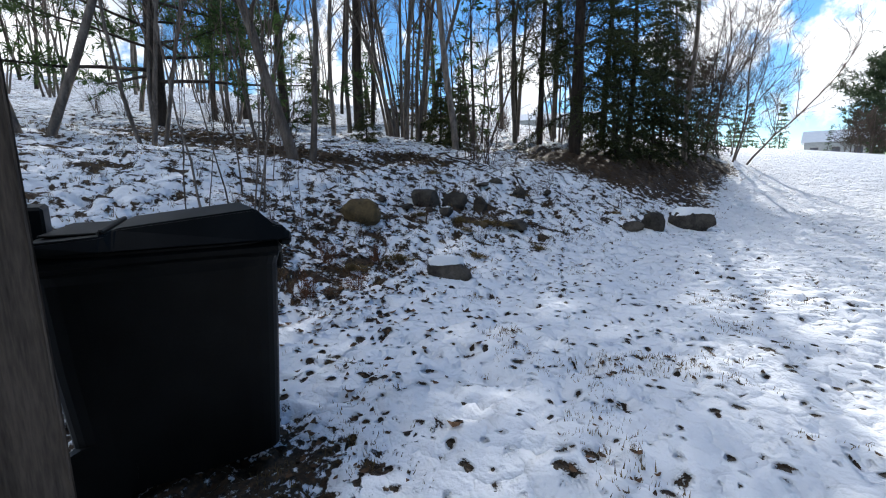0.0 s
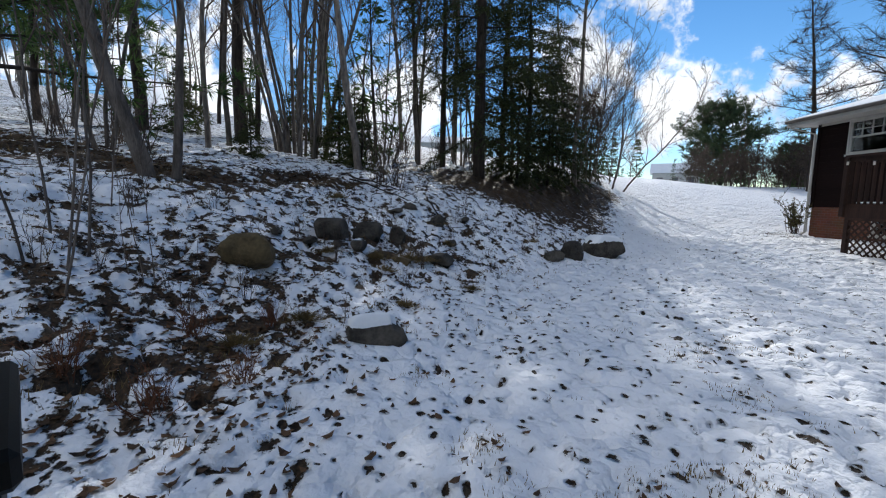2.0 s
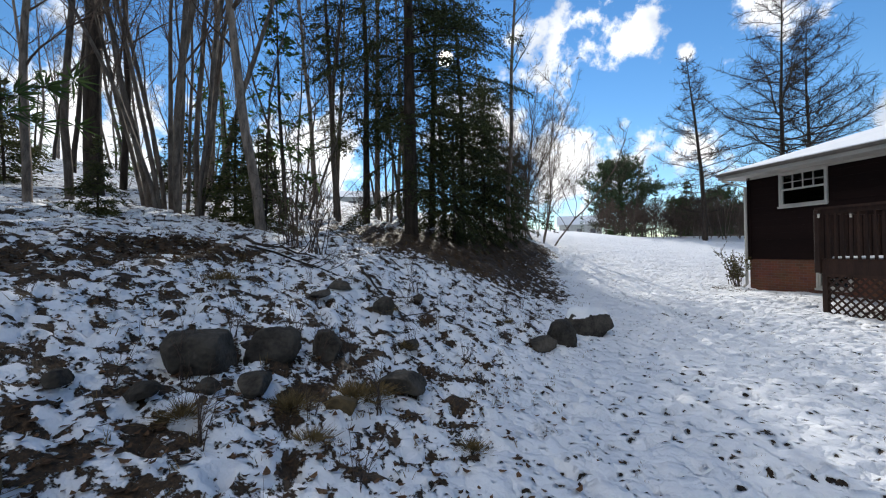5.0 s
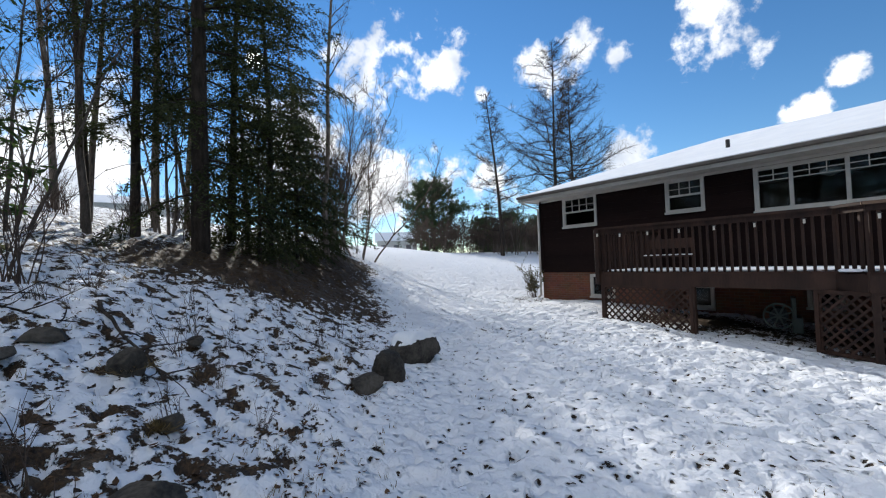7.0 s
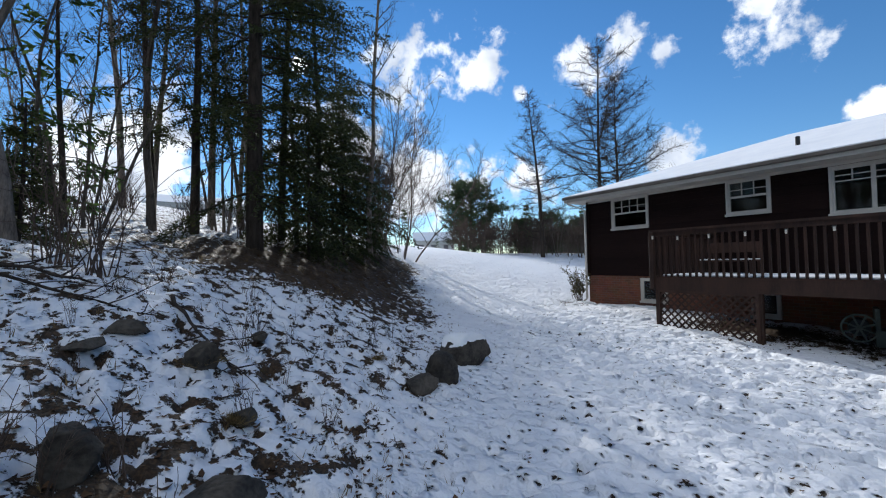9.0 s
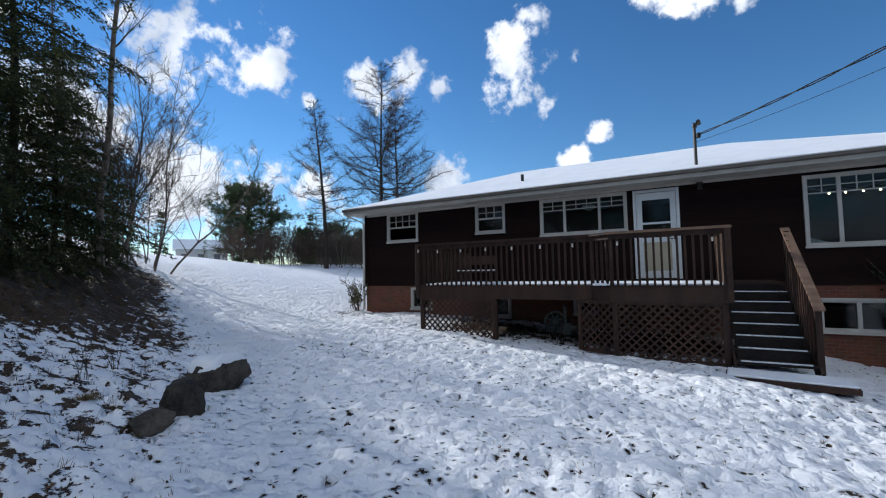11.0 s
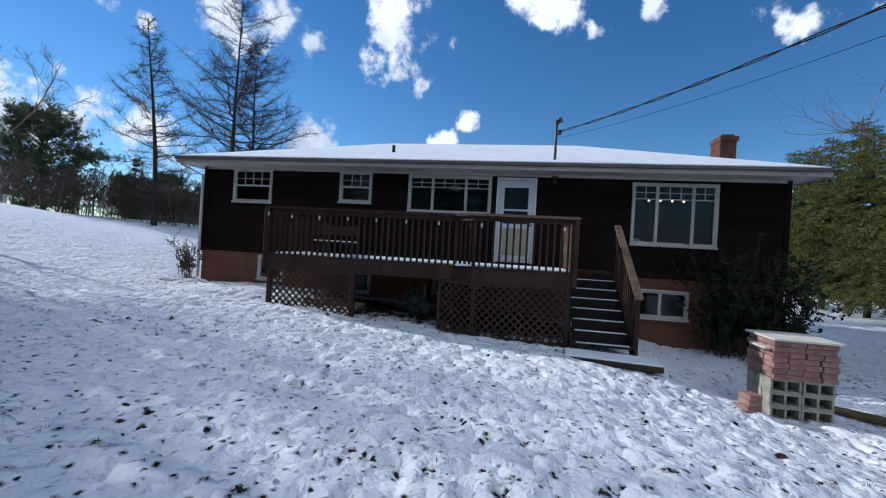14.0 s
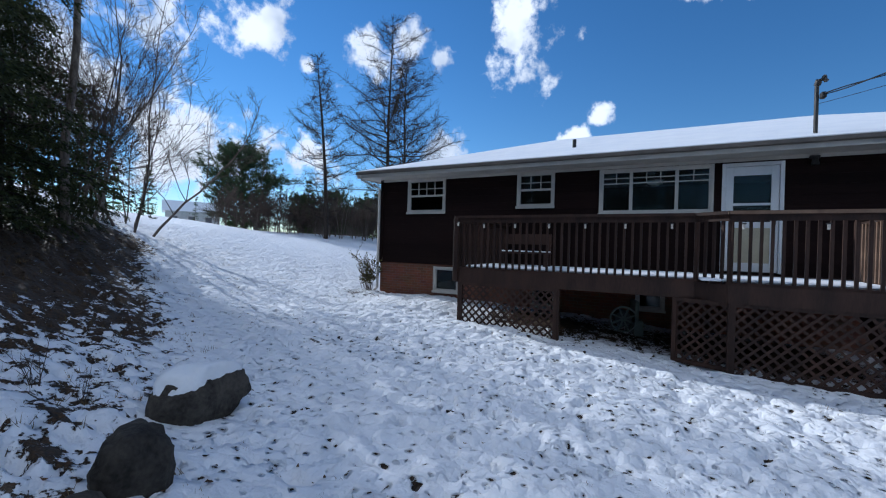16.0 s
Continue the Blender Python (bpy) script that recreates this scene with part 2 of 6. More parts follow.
def brick_material():
    m = bpy.data.materials.new("foundation_brick")
    m.use_nodes = True
    nt = m.node_tree
    N, L = nt.nodes.new, nt.links.new
    b = nt.nodes["Principled BSDF"]
    tc, sep, comb, br, ns = N("ShaderNodeTexCoord"), N("ShaderNodeSeparateXYZ"), N("ShaderNodeCombineXYZ"), N("ShaderNodeTexBrick"), N("ShaderNodeTexNoise")
    L(tc.outputs["Object"], sep.inputs[0])
    add = N("ShaderNodeMath")
    L(sep.outputs["X"], add.inputs[0])
    L(sep.outputs["Y"], add.inputs[1])
    L(add.outputs[0], comb.inputs["X"])
    L(sep.outputs["Z"], comb.inputs["Y"])
    L(comb.outputs[0], br.inputs["Vector"])
    br.inputs["Color1"].default_value, br.inputs["Color2"].default_value, br.inputs["Mortar"].default_value = (0.24, 0.085, 0.04, 1), (0.17, 0.06, 0.032, 1), (0.2, 0.13, 0.1, 1)
    br.inputs["Scale"].default_value, br.inputs["Mortar Size"].default_value = 1.0, 0.006
    br.inputs["Brick Width"].default_value, br.inputs["Row Height"].default_value = 0.2, 0.075
    ns.inputs["Scale"].default_value, ns.inputs["Detail"].default_value = 3.0, 6
    L(tc.outputs["Object"], ns.inputs["Vector"])
    mul = N("ShaderNodeMixRGB")
    mul.blend_type = "MULTIPLY"
    mul.inputs["Fac"].default_value = 0.6
    L(br.outputs["Color"], mul.inputs[1])
    L(ns.outputs["Color"], mul.inputs[2])
    L(mul.outputs[0], b.inputs["Base Color"])
    b.inputs["Roughness"].default_value = 0.9
    bp = N("ShaderNodeBump")
    bp.inputs["Strength"].default_value, bp.inputs["Distance"].default_value, bp.invert = 0.5, 0.01, True
    L(br.outputs["Fac"], bp.inputs["Height"])
    L(bp.outputs["Normal"], b.inputs["Normal"])
    return m


def glowing(name, color, strength):
    m = bpy.data.materials.new(name)
    m.use_nodes = True
    b = m.node_tree.nodes["Principled BSDF"]
    b.inputs["Emission Color"].default_value, b.inputs["Emission Strength"].default_value = (*color, 1), strength
    return m


SNOW = snow_ground()
ROOF_SNOW = material("roof_snow", (0.8, 0.82, 0.85), (0.88, 0.89, 0.9), 2.0, 0.7, 0.4, 25.0, bump_dist=0.02)
SIDING = material("dark_brown_siding", (0.0085, 0.0040, 0.0034), (0.016, 0.0078, 0.0066), 2.0, 0.8, 0.2, 40.0, spec=0.12, per_piece=0.12, stretch=(1, 0.15, 1))
TRIM = material("cream_trim", (0.44, 0.415, 0.37), (0.54, 0.51, 0.46), 3.0, 0.55, 0.1, 50.0)
GUTTER = material("dark_gutter", (0.10, 0.085, 0.07), (0.15, 0.13, 0.11), 3.0, 0.5, 0.1)
BRICK = brick_material()
CHIMNEY_BRICK = material("chimney_brick", (0.085, 0.033, 0.021), (0.165, 0.07, 0.042), 6.0, 0.85, 0.4, 40.0)
DECKWOOD = material("brown_deck_stain", (0.021, 0.0102, 0.0066), (0.056, 0.027, 0.017), 4.0, 0.65, 0.3, 50.0, per_piece=0.25, stretch=(1, 1, 0.2))
# deck stain darkened: the deep shade on the steps is put into the colour
STAIRWOOD = material("shaded_step_boards", (0.008, 0.006, 0.005), (0.022, 0.016, 0.013), 5.0, 0.7, 0.4, 50.0, per_piece=0.2)
SLATE = material("grey_far_roof", (0.1, 0.1, 0.11), (0.16, 0.16, 0.17), 2.0, 0.8, 0.0)
GREENPLASTIC = material("grey_green_plastic", (0.07, 0.085, 0.07), (0.13, 0.15, 0.125), 4.0, 0.5, 0.1)
# paler copy of the deck stain, with sunlight put into its colour
PALEWOOD = material("sunlit_rail", (0.12, 0.07, 0.045), (0.22, 0.14, 0.09), 4.0, 0.6, 0.3, 50.0)
OLDWOOD = material("weathered_boards", (0.010, 0.008, 0.006), (0.075, 0.06, 0.047), 5.0, 0.85, 0.6, 60.0, stretch=(4, 4, 0.4), per_piece=0.2)
BLACKPLASTIC = material("black_plastic", (0.002, 0.0023, 0.0024), (0.0048, 0.0055, 0.0056), 6.0, 0.45, 0.15, 120.0, spec=0.1, bump_dist=0.003)
ROCK = material("grey_rock", (0.022, 0.0195, 0.016), (0.09, 0.078, 0.063), 4.0, 0.9, 0.9, 30.0, per_piece=0.25, bump_dist=0.03)
MOSSROCK = material("tan_rock", (0.055, 0.04, 0.02), (0.15, 0.108, 0.052), 5.0, 0.9, 0.9, 30.0, bump_dist=0.03)
BARK = material("grey_brown_bark", (0.065, 0.052, 0.042), (0.21, 0.17, 0.14), 6.0, 0.9, 0.8, 40.0, per_piece=0.3, stretch=(2, 2, 0.5), bump_dist=0.02)
DARKBARK = material("dark_bark", (0.018, 0.013, 0.010), (0.06, 0.045, 0.035), 6.0, 0.92, 0.8, 40.0, per_piece=0.2, stretch=(2, 2, 0.5), bump_dist=0.02)
PALEBARK = material("pale_bark", (0.08, 0.06, 0.045), (0.27, 0.22, 0.175), 5.0, 0.85, 0.8, 40.0, per_piece=0.15, stretch=(2, 2, 0.6), bump_dist=0.02)
TWIG = material("twigs", (0.05, 0.035, 0.028), (0.12, 0.085, 0.065), 3.0, 0.85, 0.0, per_piece=0.25)
REDTWIG = material("red_brown_twigs", (0.09, 0.035, 0.018), (0.2, 0.085, 0.04), 3.0, 0.85, 0.0)
SPRUCE = leafy("spruce_needles", (0.022, 0.028, 0.010), (0.068, 0.076, 0.026), 0.4)
FARPINE = leafy("far_pine_needles", (0.035, 0.06, 0.03), (0.09, 0.12, 0.055), 0.35)
PINE = leafy("pine_needles", (0.03, 0.06, 0.018), (0.09, 0.14, 0.04), 0.5)
HEDGE = leafy("hedge_needles", (0.055, 0.07, 0.018), (0.2, 0.19, 0.05), 0.4)
YOUNGDARK = leafy("dark_young_fir_needles", (0.028, 0.036, 0.012), (0.085, 0.09, 0.03), 0.3)
YOUNGFIR = leafy("young_fir_needles", (0.05, 0.075, 0.018), (0.19, 0.20, 0.05), 0.35)
LITTER = leafy("dead_leaves", (0.025, 0.016, 0.011), (0.15, 0.082, 0.042), 0.15, 0.8)
TURF = leafy("dry_turf", (0.09, 0.065, 0.028), (0.27, 0.19, 0.085), 0.2, 0.8)
GLASS = glass_material()
PAVER = material("red_paver", (0.22, 0.11, 0.095), (0.38, 0.22, 0.19), 9.0, 0.9, 0.6, 60.0, per_piece=0.15)
BLOCK = material("concrete_block", (0.26, 0.24, 0.19), (0.42, 0.39, 0.32), 9.0, 0.95, 0.6, 70.0, per_piece=0.12)
PALEBOARD = material("pale_board", (0.55, 0.5, 0.42), (0.75, 0.7, 0.6), 5.0, 0.8, 0.3)
METAL = material("grey_metal", (0.05, 0.046, 0.042), (0.1, 0.092, 0.085), 5.0, 0.45, 0.1, metal=0.7)
CABLE = material("black_cable", (0.015, 0.015, 0.015), (0.03, 0.03, 0.03), 5.0, 0.6, 0.0)
DOORPAINT = material("white_door_paint", (0.66, 0.68, 0.68), (0.76, 0.77, 0.77), 3.0, 0.45, 0.1)
CREAMPANEL = material("yellowed_panel", (0.42, 0.37, 0.26), (0.52, 0.47, 0.34), 3.0, 0.5, 0.1)
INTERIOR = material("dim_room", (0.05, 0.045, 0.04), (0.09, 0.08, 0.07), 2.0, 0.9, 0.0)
FARWALL = material("far_wall", (0.4, 0.4, 0.38), (0.55, 0.55, 0.52), 2.0, 0.8, 0.0)
BULB = glowing("warm_bulb", (1.0, 0.75, 0.4), 14.0)


# ---------------------------------------------------------------- mesh helpers
def mesh_from(name, verts, faces, mat, smooth=False):
    me = bpy.data.meshes.new(name)
    me.from_pydata([tuple(v) for v in verts], [], faces)
    me.materials.append(mat)
    if smooth:
        me.polygons.foreach_set("use_smooth", [True] * len(me.polygons))
    me.update()
    return me


def finish(bm, name, mat, smooth=False):
    me = bpy.data.meshes.new(name)
    bm.to_mesh(me)
    bm.free()
    me.materials.append(mat)
    if smooth:
        me.polygons.foreach_set("use_smooth", [True] * len(me.polygons))
    return me


def part(name, bm, mat, parent, label="", smooth=False):
    ob = new(name, finish(bm, name, mat, smooth) if isinstance(bm, bmesh.types.BMesh) else bm)
    ob.parent = parent
    if label:
        tagged(ob, label)
    return ob


def thing(name, at=(0, 0, 0), label="", category="", group="", kind="", turn=0):
    ob = new(name)
    ob.matrix_basis = pose(*at, 0, 0, turn)
    return tagged(ob, label, category, group, kind)


def box(bm, x0, x1, y0, y1, z0, z1, bevel=0.0, m=None):
    r = bmesh.ops.create_cube(bm, size=1.0)
    vs = r["verts"]
    for v in vs:
        v.co = Vector(((x0 + x1) / 2 + v.co.x * (x1 - x0), (y0 + y1) / 2 + v.co.y * (y1 - y0), (z0 + z1) / 2 + v.co.z * (z1 - z0)))
    if m is not None:
        for v in vs:
            v.co = m @ v.co
    if bevel:
        es = list({e for v in vs for e in v.link_edges})
        bmesh.ops.bevel(bm, geom=es, offset=bevel, segments=1, affect="EDGES", profile=0.5)
    return bm


def boxes(*args, bevel=0.0):
    bm = bmesh.new()
    for a in args:
        box(bm, *a, bevel=bevel)
    return bm


def beam(bm, p, q, w, h, bevel=0.0):
    """A straight timber from p to q, w across and h deep."""
    p, q = Vector(p), Vector(q)
    d = q - p
    turn = d.to_track_quat("Y", "Z").to_matrix().to_4x4()
    return box(bm, -w / 2, w / 2, 0, d.length, -h / 2, h / 2, bevel, Matrix.Translation(p) @ turn)


def tube(bm, pts, r, sides=8):
    """A round rod through the points."""
    rings = []
    for k, p in enumerate(pts):
        p = Vector(p)
        d = Vector(pts[min(k + 1, len(pts) - 1)]) - Vector(pts[max(k - 1, 0)])
        u = d.orthogonal().normalized()
        w = d.normalized().cross(u)
        rr = r[k] if isinstance(r, (list, tuple)) else r
        rings.append([bm.verts.new(p + (u * math.cos(2 * math.pi * i / sides) + w * math.sin(2 * math.pi * i / sides)) * rr) for i in range(sides)])
    for a, b in zip(rings, rings[1:]):
        for i in range(sides):
            bm.faces.new((a[i], a[(i + 1) % sides], b[(i + 1) % sides], b[i]))
    bm.faces.new(rings[0][::-1])
    bm.faces.new(rings[-1])
    return bm


# ---------------------------------------------------------------- ground
def soft(x, k=1.0):
    return np.logaddexp(0, np.asarray(x, float) * k) / k


def step01(x, a, b):
    t = np.clip((np.asarray(x, float) - a) / (b - a), 0, 1)
    return t * t * (3 - 2 * t)


TOE_Y = [-30, -5, 2, 4.4, 6.5, 8.2, 9.8, 13, 18, 23, 30, 60]
TOE_X = [-9, -4.5, -2.5, -1.25, 0.0, 1.3, 2.7, 4.6, 6.7, 8.7, 11, 18]


def toe(y):
    y = np.asarray(y, float)
    return (np.interp(y - 0.8, TOE_Y, TOE_X) + np.interp(y, TOE_Y, TOE_X) + np.interp(y + 0.8, TOE_Y, TOE_X)) / 3


def bank_depth(x, y):
    return (toe(y) - x) * 0.78


def ground(x, y):
    """Height of the ground, without the small unevenness."""
    x, y = np.asarray(x, float), np.asarray(y, float)
    z = 0.36 + 0.125 * soft(y - 12.5, 0.6) - 0.115 * soft(y - 34, 0.3)
    z = z - np.minimum(0.2 * soft(3.3 - y, 2.0), 0.48) * step01(x, 1.0, 6.0)
    d = bank_depth(x, y)
    z = z + 0.47 * (soft(d, 2.5) - soft(d - 3.0, 1.5)) + 0.19 * (soft(d - 3.0, 1.0) - soft(d - 45, 0.2))
    # the lawn climbs towards the bank's far end, and a little along the deck
    z = z + 0.75 * step01(y, 12, 29) * (1 - step01(x - toe(y), 1, 13)) * step01(x - toe(y), -9, 0)
    z = z + 0.2 * step01(y, 5.5, 10) * step01(x, 4, 8) * (1 - step01(y, 11.5, 14))
    # mound of ploughed snow
    z = z + 0.5 * np.exp(-(((x - 7.4) / 1.1) ** 2 + ((y + 3.3) / 0.8) ** 2)) + 0.18 * np.exp(-(((x - 6.2) / 0.7) ** 2 + ((y + 2.6) / 0.5) ** 2))
    return z


def gz(x, y):
    return float(ground(x, y))


def bumps(x, y):
    """Small unevenness of trodden snow over turf."""
    h = 0.0
    for f, a in ((0.9, 0.045), (2.3, 0.03), (5.5, 0.019), (11.0, 0.008)):
        h += a * noise.noise(Vector((x * f, y * f, f * 3.7)))
    # dimples and footmarks
    return h - dimple(x, y)


def dimple(x, y):
    """Depth of the rounded melt holes and footmarks."""
    h = 0.17 * max(0.0, noise.noise(Vector((x * 5.0, y * 5.0, 40.0))) - 0.26)
    h += 0.17 * max(0.0, noise.noise(Vector((x * 6.6 + 0.3 * y, y * 6.9, 80.0))) - 0.26)
    return h + 0.10 * max(0.0, noise.noise(Vector((x * 8.2, y * 7.6, 17.0))) - 0.32)


def build_ground():
    def lines(lo, hi, near0, near1, fine_step):
        a = list(np.arange(near0, near1, fine_step))
        s, p = fine_step, near1
        while p < hi:
            a.append(p)
            s *= 1.09
            p += s
        a.append(hi)
        s, p, b = fine_step, near0, []
        while p > lo:
            s *= 1.09
            p -= s
            b.append(max(p, lo))
        return np.array(b[::-1] + a)

    xs, ys = lines(-900, 900, -4.5, 8.6, 0.05), lines(-900, 900, -1.5, 12.5, 0.05)
    X, Y = np.meshgrid(xs, ys)
    Z = ground(X, Y)
    flat = np.array([bumps(x, y) if -14 < x < 22 and -14 < y < 40 else 0.0 for x, y in zip(X.ravel(), Y.ravel())]).reshape(X.shape)
    d = bank_depth(X, Y)
    Z = Z + flat * (1 + 0.9 * step01(d, -0.3, 0.6) + 1.5 * np.exp(-(((X - 7.2) / 1.5) ** 2 + ((Y + 3.1) / 1.0) ** 2)))
    nx, ny = len(xs), len(ys)
    me = bpy.data.meshes.new("ground")
    co = np.stack([X.ravel(), Y.ravel(), Z.ravel()], 1)
    idx = np.arange(nx * ny).reshape(ny, nx)
    quads = np.stack([idx[:-1, :-1].ravel(), idx[:-1, 1:].ravel(), idx[1:, 1:].ravel(), idx[1:, :-1].ravel()], 1)
    me.vertices.add(len(co))
    me.vertices.foreach_set("co", co.ravel())
    me.loops.add(quads.size)
    me.loops.foreach_set("vertex_index", quads.ravel())
    me.polygons.add(len(quads))
    me.polygons.foreach_set("loop_start", np.arange(0, quads.size, 4))
    me.polygons.foreach_set("use_smooth", np.ones(len(quads), bool))
    me.update(calc_edges=True)
    # share of bare ground: leaf-strewn bank, bare duff under the firs, snowy lawn
    bare = -0.004 + 0.032 * step01(d, -0.5, 0.8) * (1 - 0.45 * step01(d, 5, 14)) + 0.05 * (1 - step01(np.hypot(X - 0.6, Y - 2.8), 1.5, 5.5)) * (1 - step01(d, -0.5, 0.5))
    bare = bare - 0.06 * step01(Y, 8, 14) * (1 - step01(d, -0.5, 0.5))
    lawn = 1 - step01(d, -0.5, 0.5)
    # lawn dimples count as bare too, which paints shade into the hollows
    holes = np.array([dimple(x, y) if -6 < x < 12 and -5 < y < 16 else 0.0 for x, y in zip(X.ravel(), Y.ravel())]).reshape(X.shape)
    bare = bare - (0.034 * step01(X, 1.8, 4.5) - np.minimum(3.3 * holes, 0.035 + 0.07 * step01(X, 1.5, 3.5)) + 0.008) * lawn
    for cx, cy, rx, ry, much in DUFF:
        bare = bare + much * np.exp(-(((X - cx) / rx) ** 2 + ((Y - cy) / ry) ** 2) ** 1.5)
    at = me.attributes.new("bare", "FLOAT", "POINT")
    at.data.foreach_set("value", bare.ravel().astype(np.float32))
    share = me.attributes.new("bank", "FLOAT", "POINT")
    share.data.foreach_set("value", step01(d, -0.8, 0.6).ravel().astype(np.float32))
    me.materials.append(SNOW)
    tagged(new("ground", me), "thin patchy snow over turf and dead leaves", "ground", kind="structure")


# bare needle duff: x, y, radii, how bare
DUFF = [(1.8, 15.0, 3.0, 2.6, 0.25), (-1.45, 1.1, 1.0, 0.75, 0.22), (-2.0, 3.7, 0.9, 0.9, 0.05), (-2.9, 5.0, 1.0, 1.6, 0.022), (-2.2, 3.6, 1.1, 1.3, 0.012), (-1.4, 7.0, 1.6, 1.8, 0.022), (4.2, 17.8, 2.2, 1.6, 0.25), (6.4, 20.5, 2.0, 1.8, 0.25), (-4.6, 7.8, 1.6, 0.9, 0.16), (-3.2, 9.5, 1.0, 0.7, 0.16), (-7.5, 8.3, 2.2, 1.2, 0.16), (17.5, -11.4, 6.0, 0.9, 0.25), (5.2, -4.6, 1.6, 0.8, 0.25), (2.2, -5.2, 3.0, 0.8, 0.25), (10.5, 14.2, 0.7, 0.8, 0.25), (9.6, 9.0, 1.3, 1.3, 0.25), (9.8, 6.6, 1.5, 2.6, 0.25), (9.7, 4.6, 1.5, 1.3, 0.35)]
build_ground()


# ---------------------------------------------------------------- house
WX, HY0, HY1, HXB = 11.25, -1.55, 14.2, 19.6      # front wall, end walls, back wall
BRICK_TOP, SOFFIT, EAVE_X = 1.54, 4.06, 10.55
RIDGE_X, RIDGE_Z = 15.4, 5.85
OPENINGS = [  # y0, y1, z0, z1
    (11.95, 13.22, 3.03, 4.03), (8.86, 9.83, 3.13, 4.03), (5.5, 7.8, 2.93, 3.98), (4.32, 5.36, 1.70, 3.96),
    (-0.02, 1.97, 2.36, 3.92), (0.53, 1.84, 0.54, 1.26), (11.45, 12.27, 0.76, 1.48), (8.75, 9.35, 0.6, 1.22), (6.35, 6.95, 0.75, 1.22)]


def spans(lo, hi, z):
    """Stretches of the front wall at height z that no opening takes."""
    cuts = sorted((a, b) for a, b, c, d in OPENINGS if c < z < d)
    out, p = [], lo
    for a, b in cuts:
        if a > p:
            out.append((p, a))
        p = max(p, b)
    if p < hi:
        out.append((p, hi))
    return out


def build_house():
    house = thing("house", (0, 0, 0), "low bungalow with dark brown siding, brick base and snowy roof", "house")
    # sheathing behind the siding, in bands between the heights of the openings
    levels = sorted({-0.6, SOFFIT, BRICK_TOP} | {v for o in OPENINGS for v in o[2:]})
    bm, bb = bmesh.new(), bmesh.new()
    for z0, z1 in zip(levels, levels[1:]):
        for a, b in spans(HY0, HY1, (z0 + z1) / 2):
            box(bb if z1 <= BRICK_TOP + 1e-6 else bm, WX + 0.02, WX + 0.2, a, b, z0, z1)
    part("wall", bm, SIDING, house, "dark brown framed wall")
    part("brick_base", bb, BRICK, house, "orange-red brick foundation wall")
    part("end_wall", boxes((WX + 0.2, HXB, HY1 - 0.2, HY1 - 0.01, BRICK_TOP, SOFFIT)), SIDING, house)
    part("end_wall", boxes((WX + 0.2, HXB, HY0 + 0.01, HY0 + 0.2, BRICK_TOP, SOFFIT)), SIDING, house)
    part("end_base", boxes((WX + 0.2, HXB, HY1 - 0.2, HY1 - 0.02, -0.6, BRICK_TOP)), BRICK, house)
    part("end_base", boxes((WX + 0.2, HXB, HY0 + 0.02, HY0 + 0.2, -0.6, BRICK_TOP)), BRICK, house)
    part("back_wall", boxes((HXB - 0.2, HXB, HY0 + 0.2, HY1 - 0.2, -0.6, SOFFIT)), SIDING, house)
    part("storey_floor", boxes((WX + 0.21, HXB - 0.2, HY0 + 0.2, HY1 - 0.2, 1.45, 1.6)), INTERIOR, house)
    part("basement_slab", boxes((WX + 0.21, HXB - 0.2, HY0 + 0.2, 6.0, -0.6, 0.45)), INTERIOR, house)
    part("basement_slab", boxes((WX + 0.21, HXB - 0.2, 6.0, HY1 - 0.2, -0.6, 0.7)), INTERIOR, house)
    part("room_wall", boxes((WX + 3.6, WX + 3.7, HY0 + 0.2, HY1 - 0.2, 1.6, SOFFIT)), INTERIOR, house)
    # lap siding, course by course
    n = 13
    h = (SOFFIT - BRICK_TOP) / n
    for k in range(n):
        z0, z1 = BRICK_TOP + k * h, BRICK_TOP + (k + 1) * h
        edges = sorted({z0, z1} | {v for o in OPENINGS for v in o[2:] if z0 + 0.02 < v < z1 - 0.02})
        for e0, e1 in zip(edges, edges[1:]):
            for a, b in spans(HY0, HY1, (e0 + e1) / 2):
                bm = bmesh.new()
                f0, f1 = (e0 - z0) / h, (e1 - z0) / h
                v = [bm.verts.new((x, y, z)) for y in (a, b) for x, z in ((WX + 0.018, e0), (WX - 0.006 + 0.012 * f0, e0), (WX - 0.006 + 0.012 * f1, e1), (WX + 0.018, e1))]
                for q in ((0, 1, 5, 4), (1, 2, 6, 5), (2, 3, 7, 6), (3, 2, 1, 0), (4, 5, 6, 7)):
                    bm.faces.new([v[i] for i in q])
                part("siding_board", bm, SIDING, house)
        for side, y in ((1, HY1), (-1, HY0)):
            part("siding_board", boxes((WX, HXB, min(y, y + side * 0.012), max(y, y + side * 0.012), z0, z1 - 0.004)), SIDING, house)
    for y0, y1 in ((HY1 - 0.09, HY1 + 0.02), (HY0 - 0.02, HY0 + 0.09)):
        part("corner_board", boxes((WX - 0.03, WX + 0.06, y0, y1, BRICK_TOP - 0.02, SOFFIT)), SIDING, house)
    # roof: hipped, with snow
    EY0, EY1, EXB = HY0 - 0.42, HY1 + 0.42, HXB + 0.7
    run = RIDGE_X - EAVE_X
    bm = bmesh.new()
    lo = [bm.verts.new(p) for p in ((EAVE_X, EY0, 4.2), (EAVE_X, EY1, 4.2), (EXB, EY1, 4.2), (EXB, EY0, 4.2))]
    rd = [bm.verts.new(p) for p in ((RIDGE_X, EY0 + run, RIDGE_Z), (RIDGE_X, EY1 - run, RIDGE_Z))]
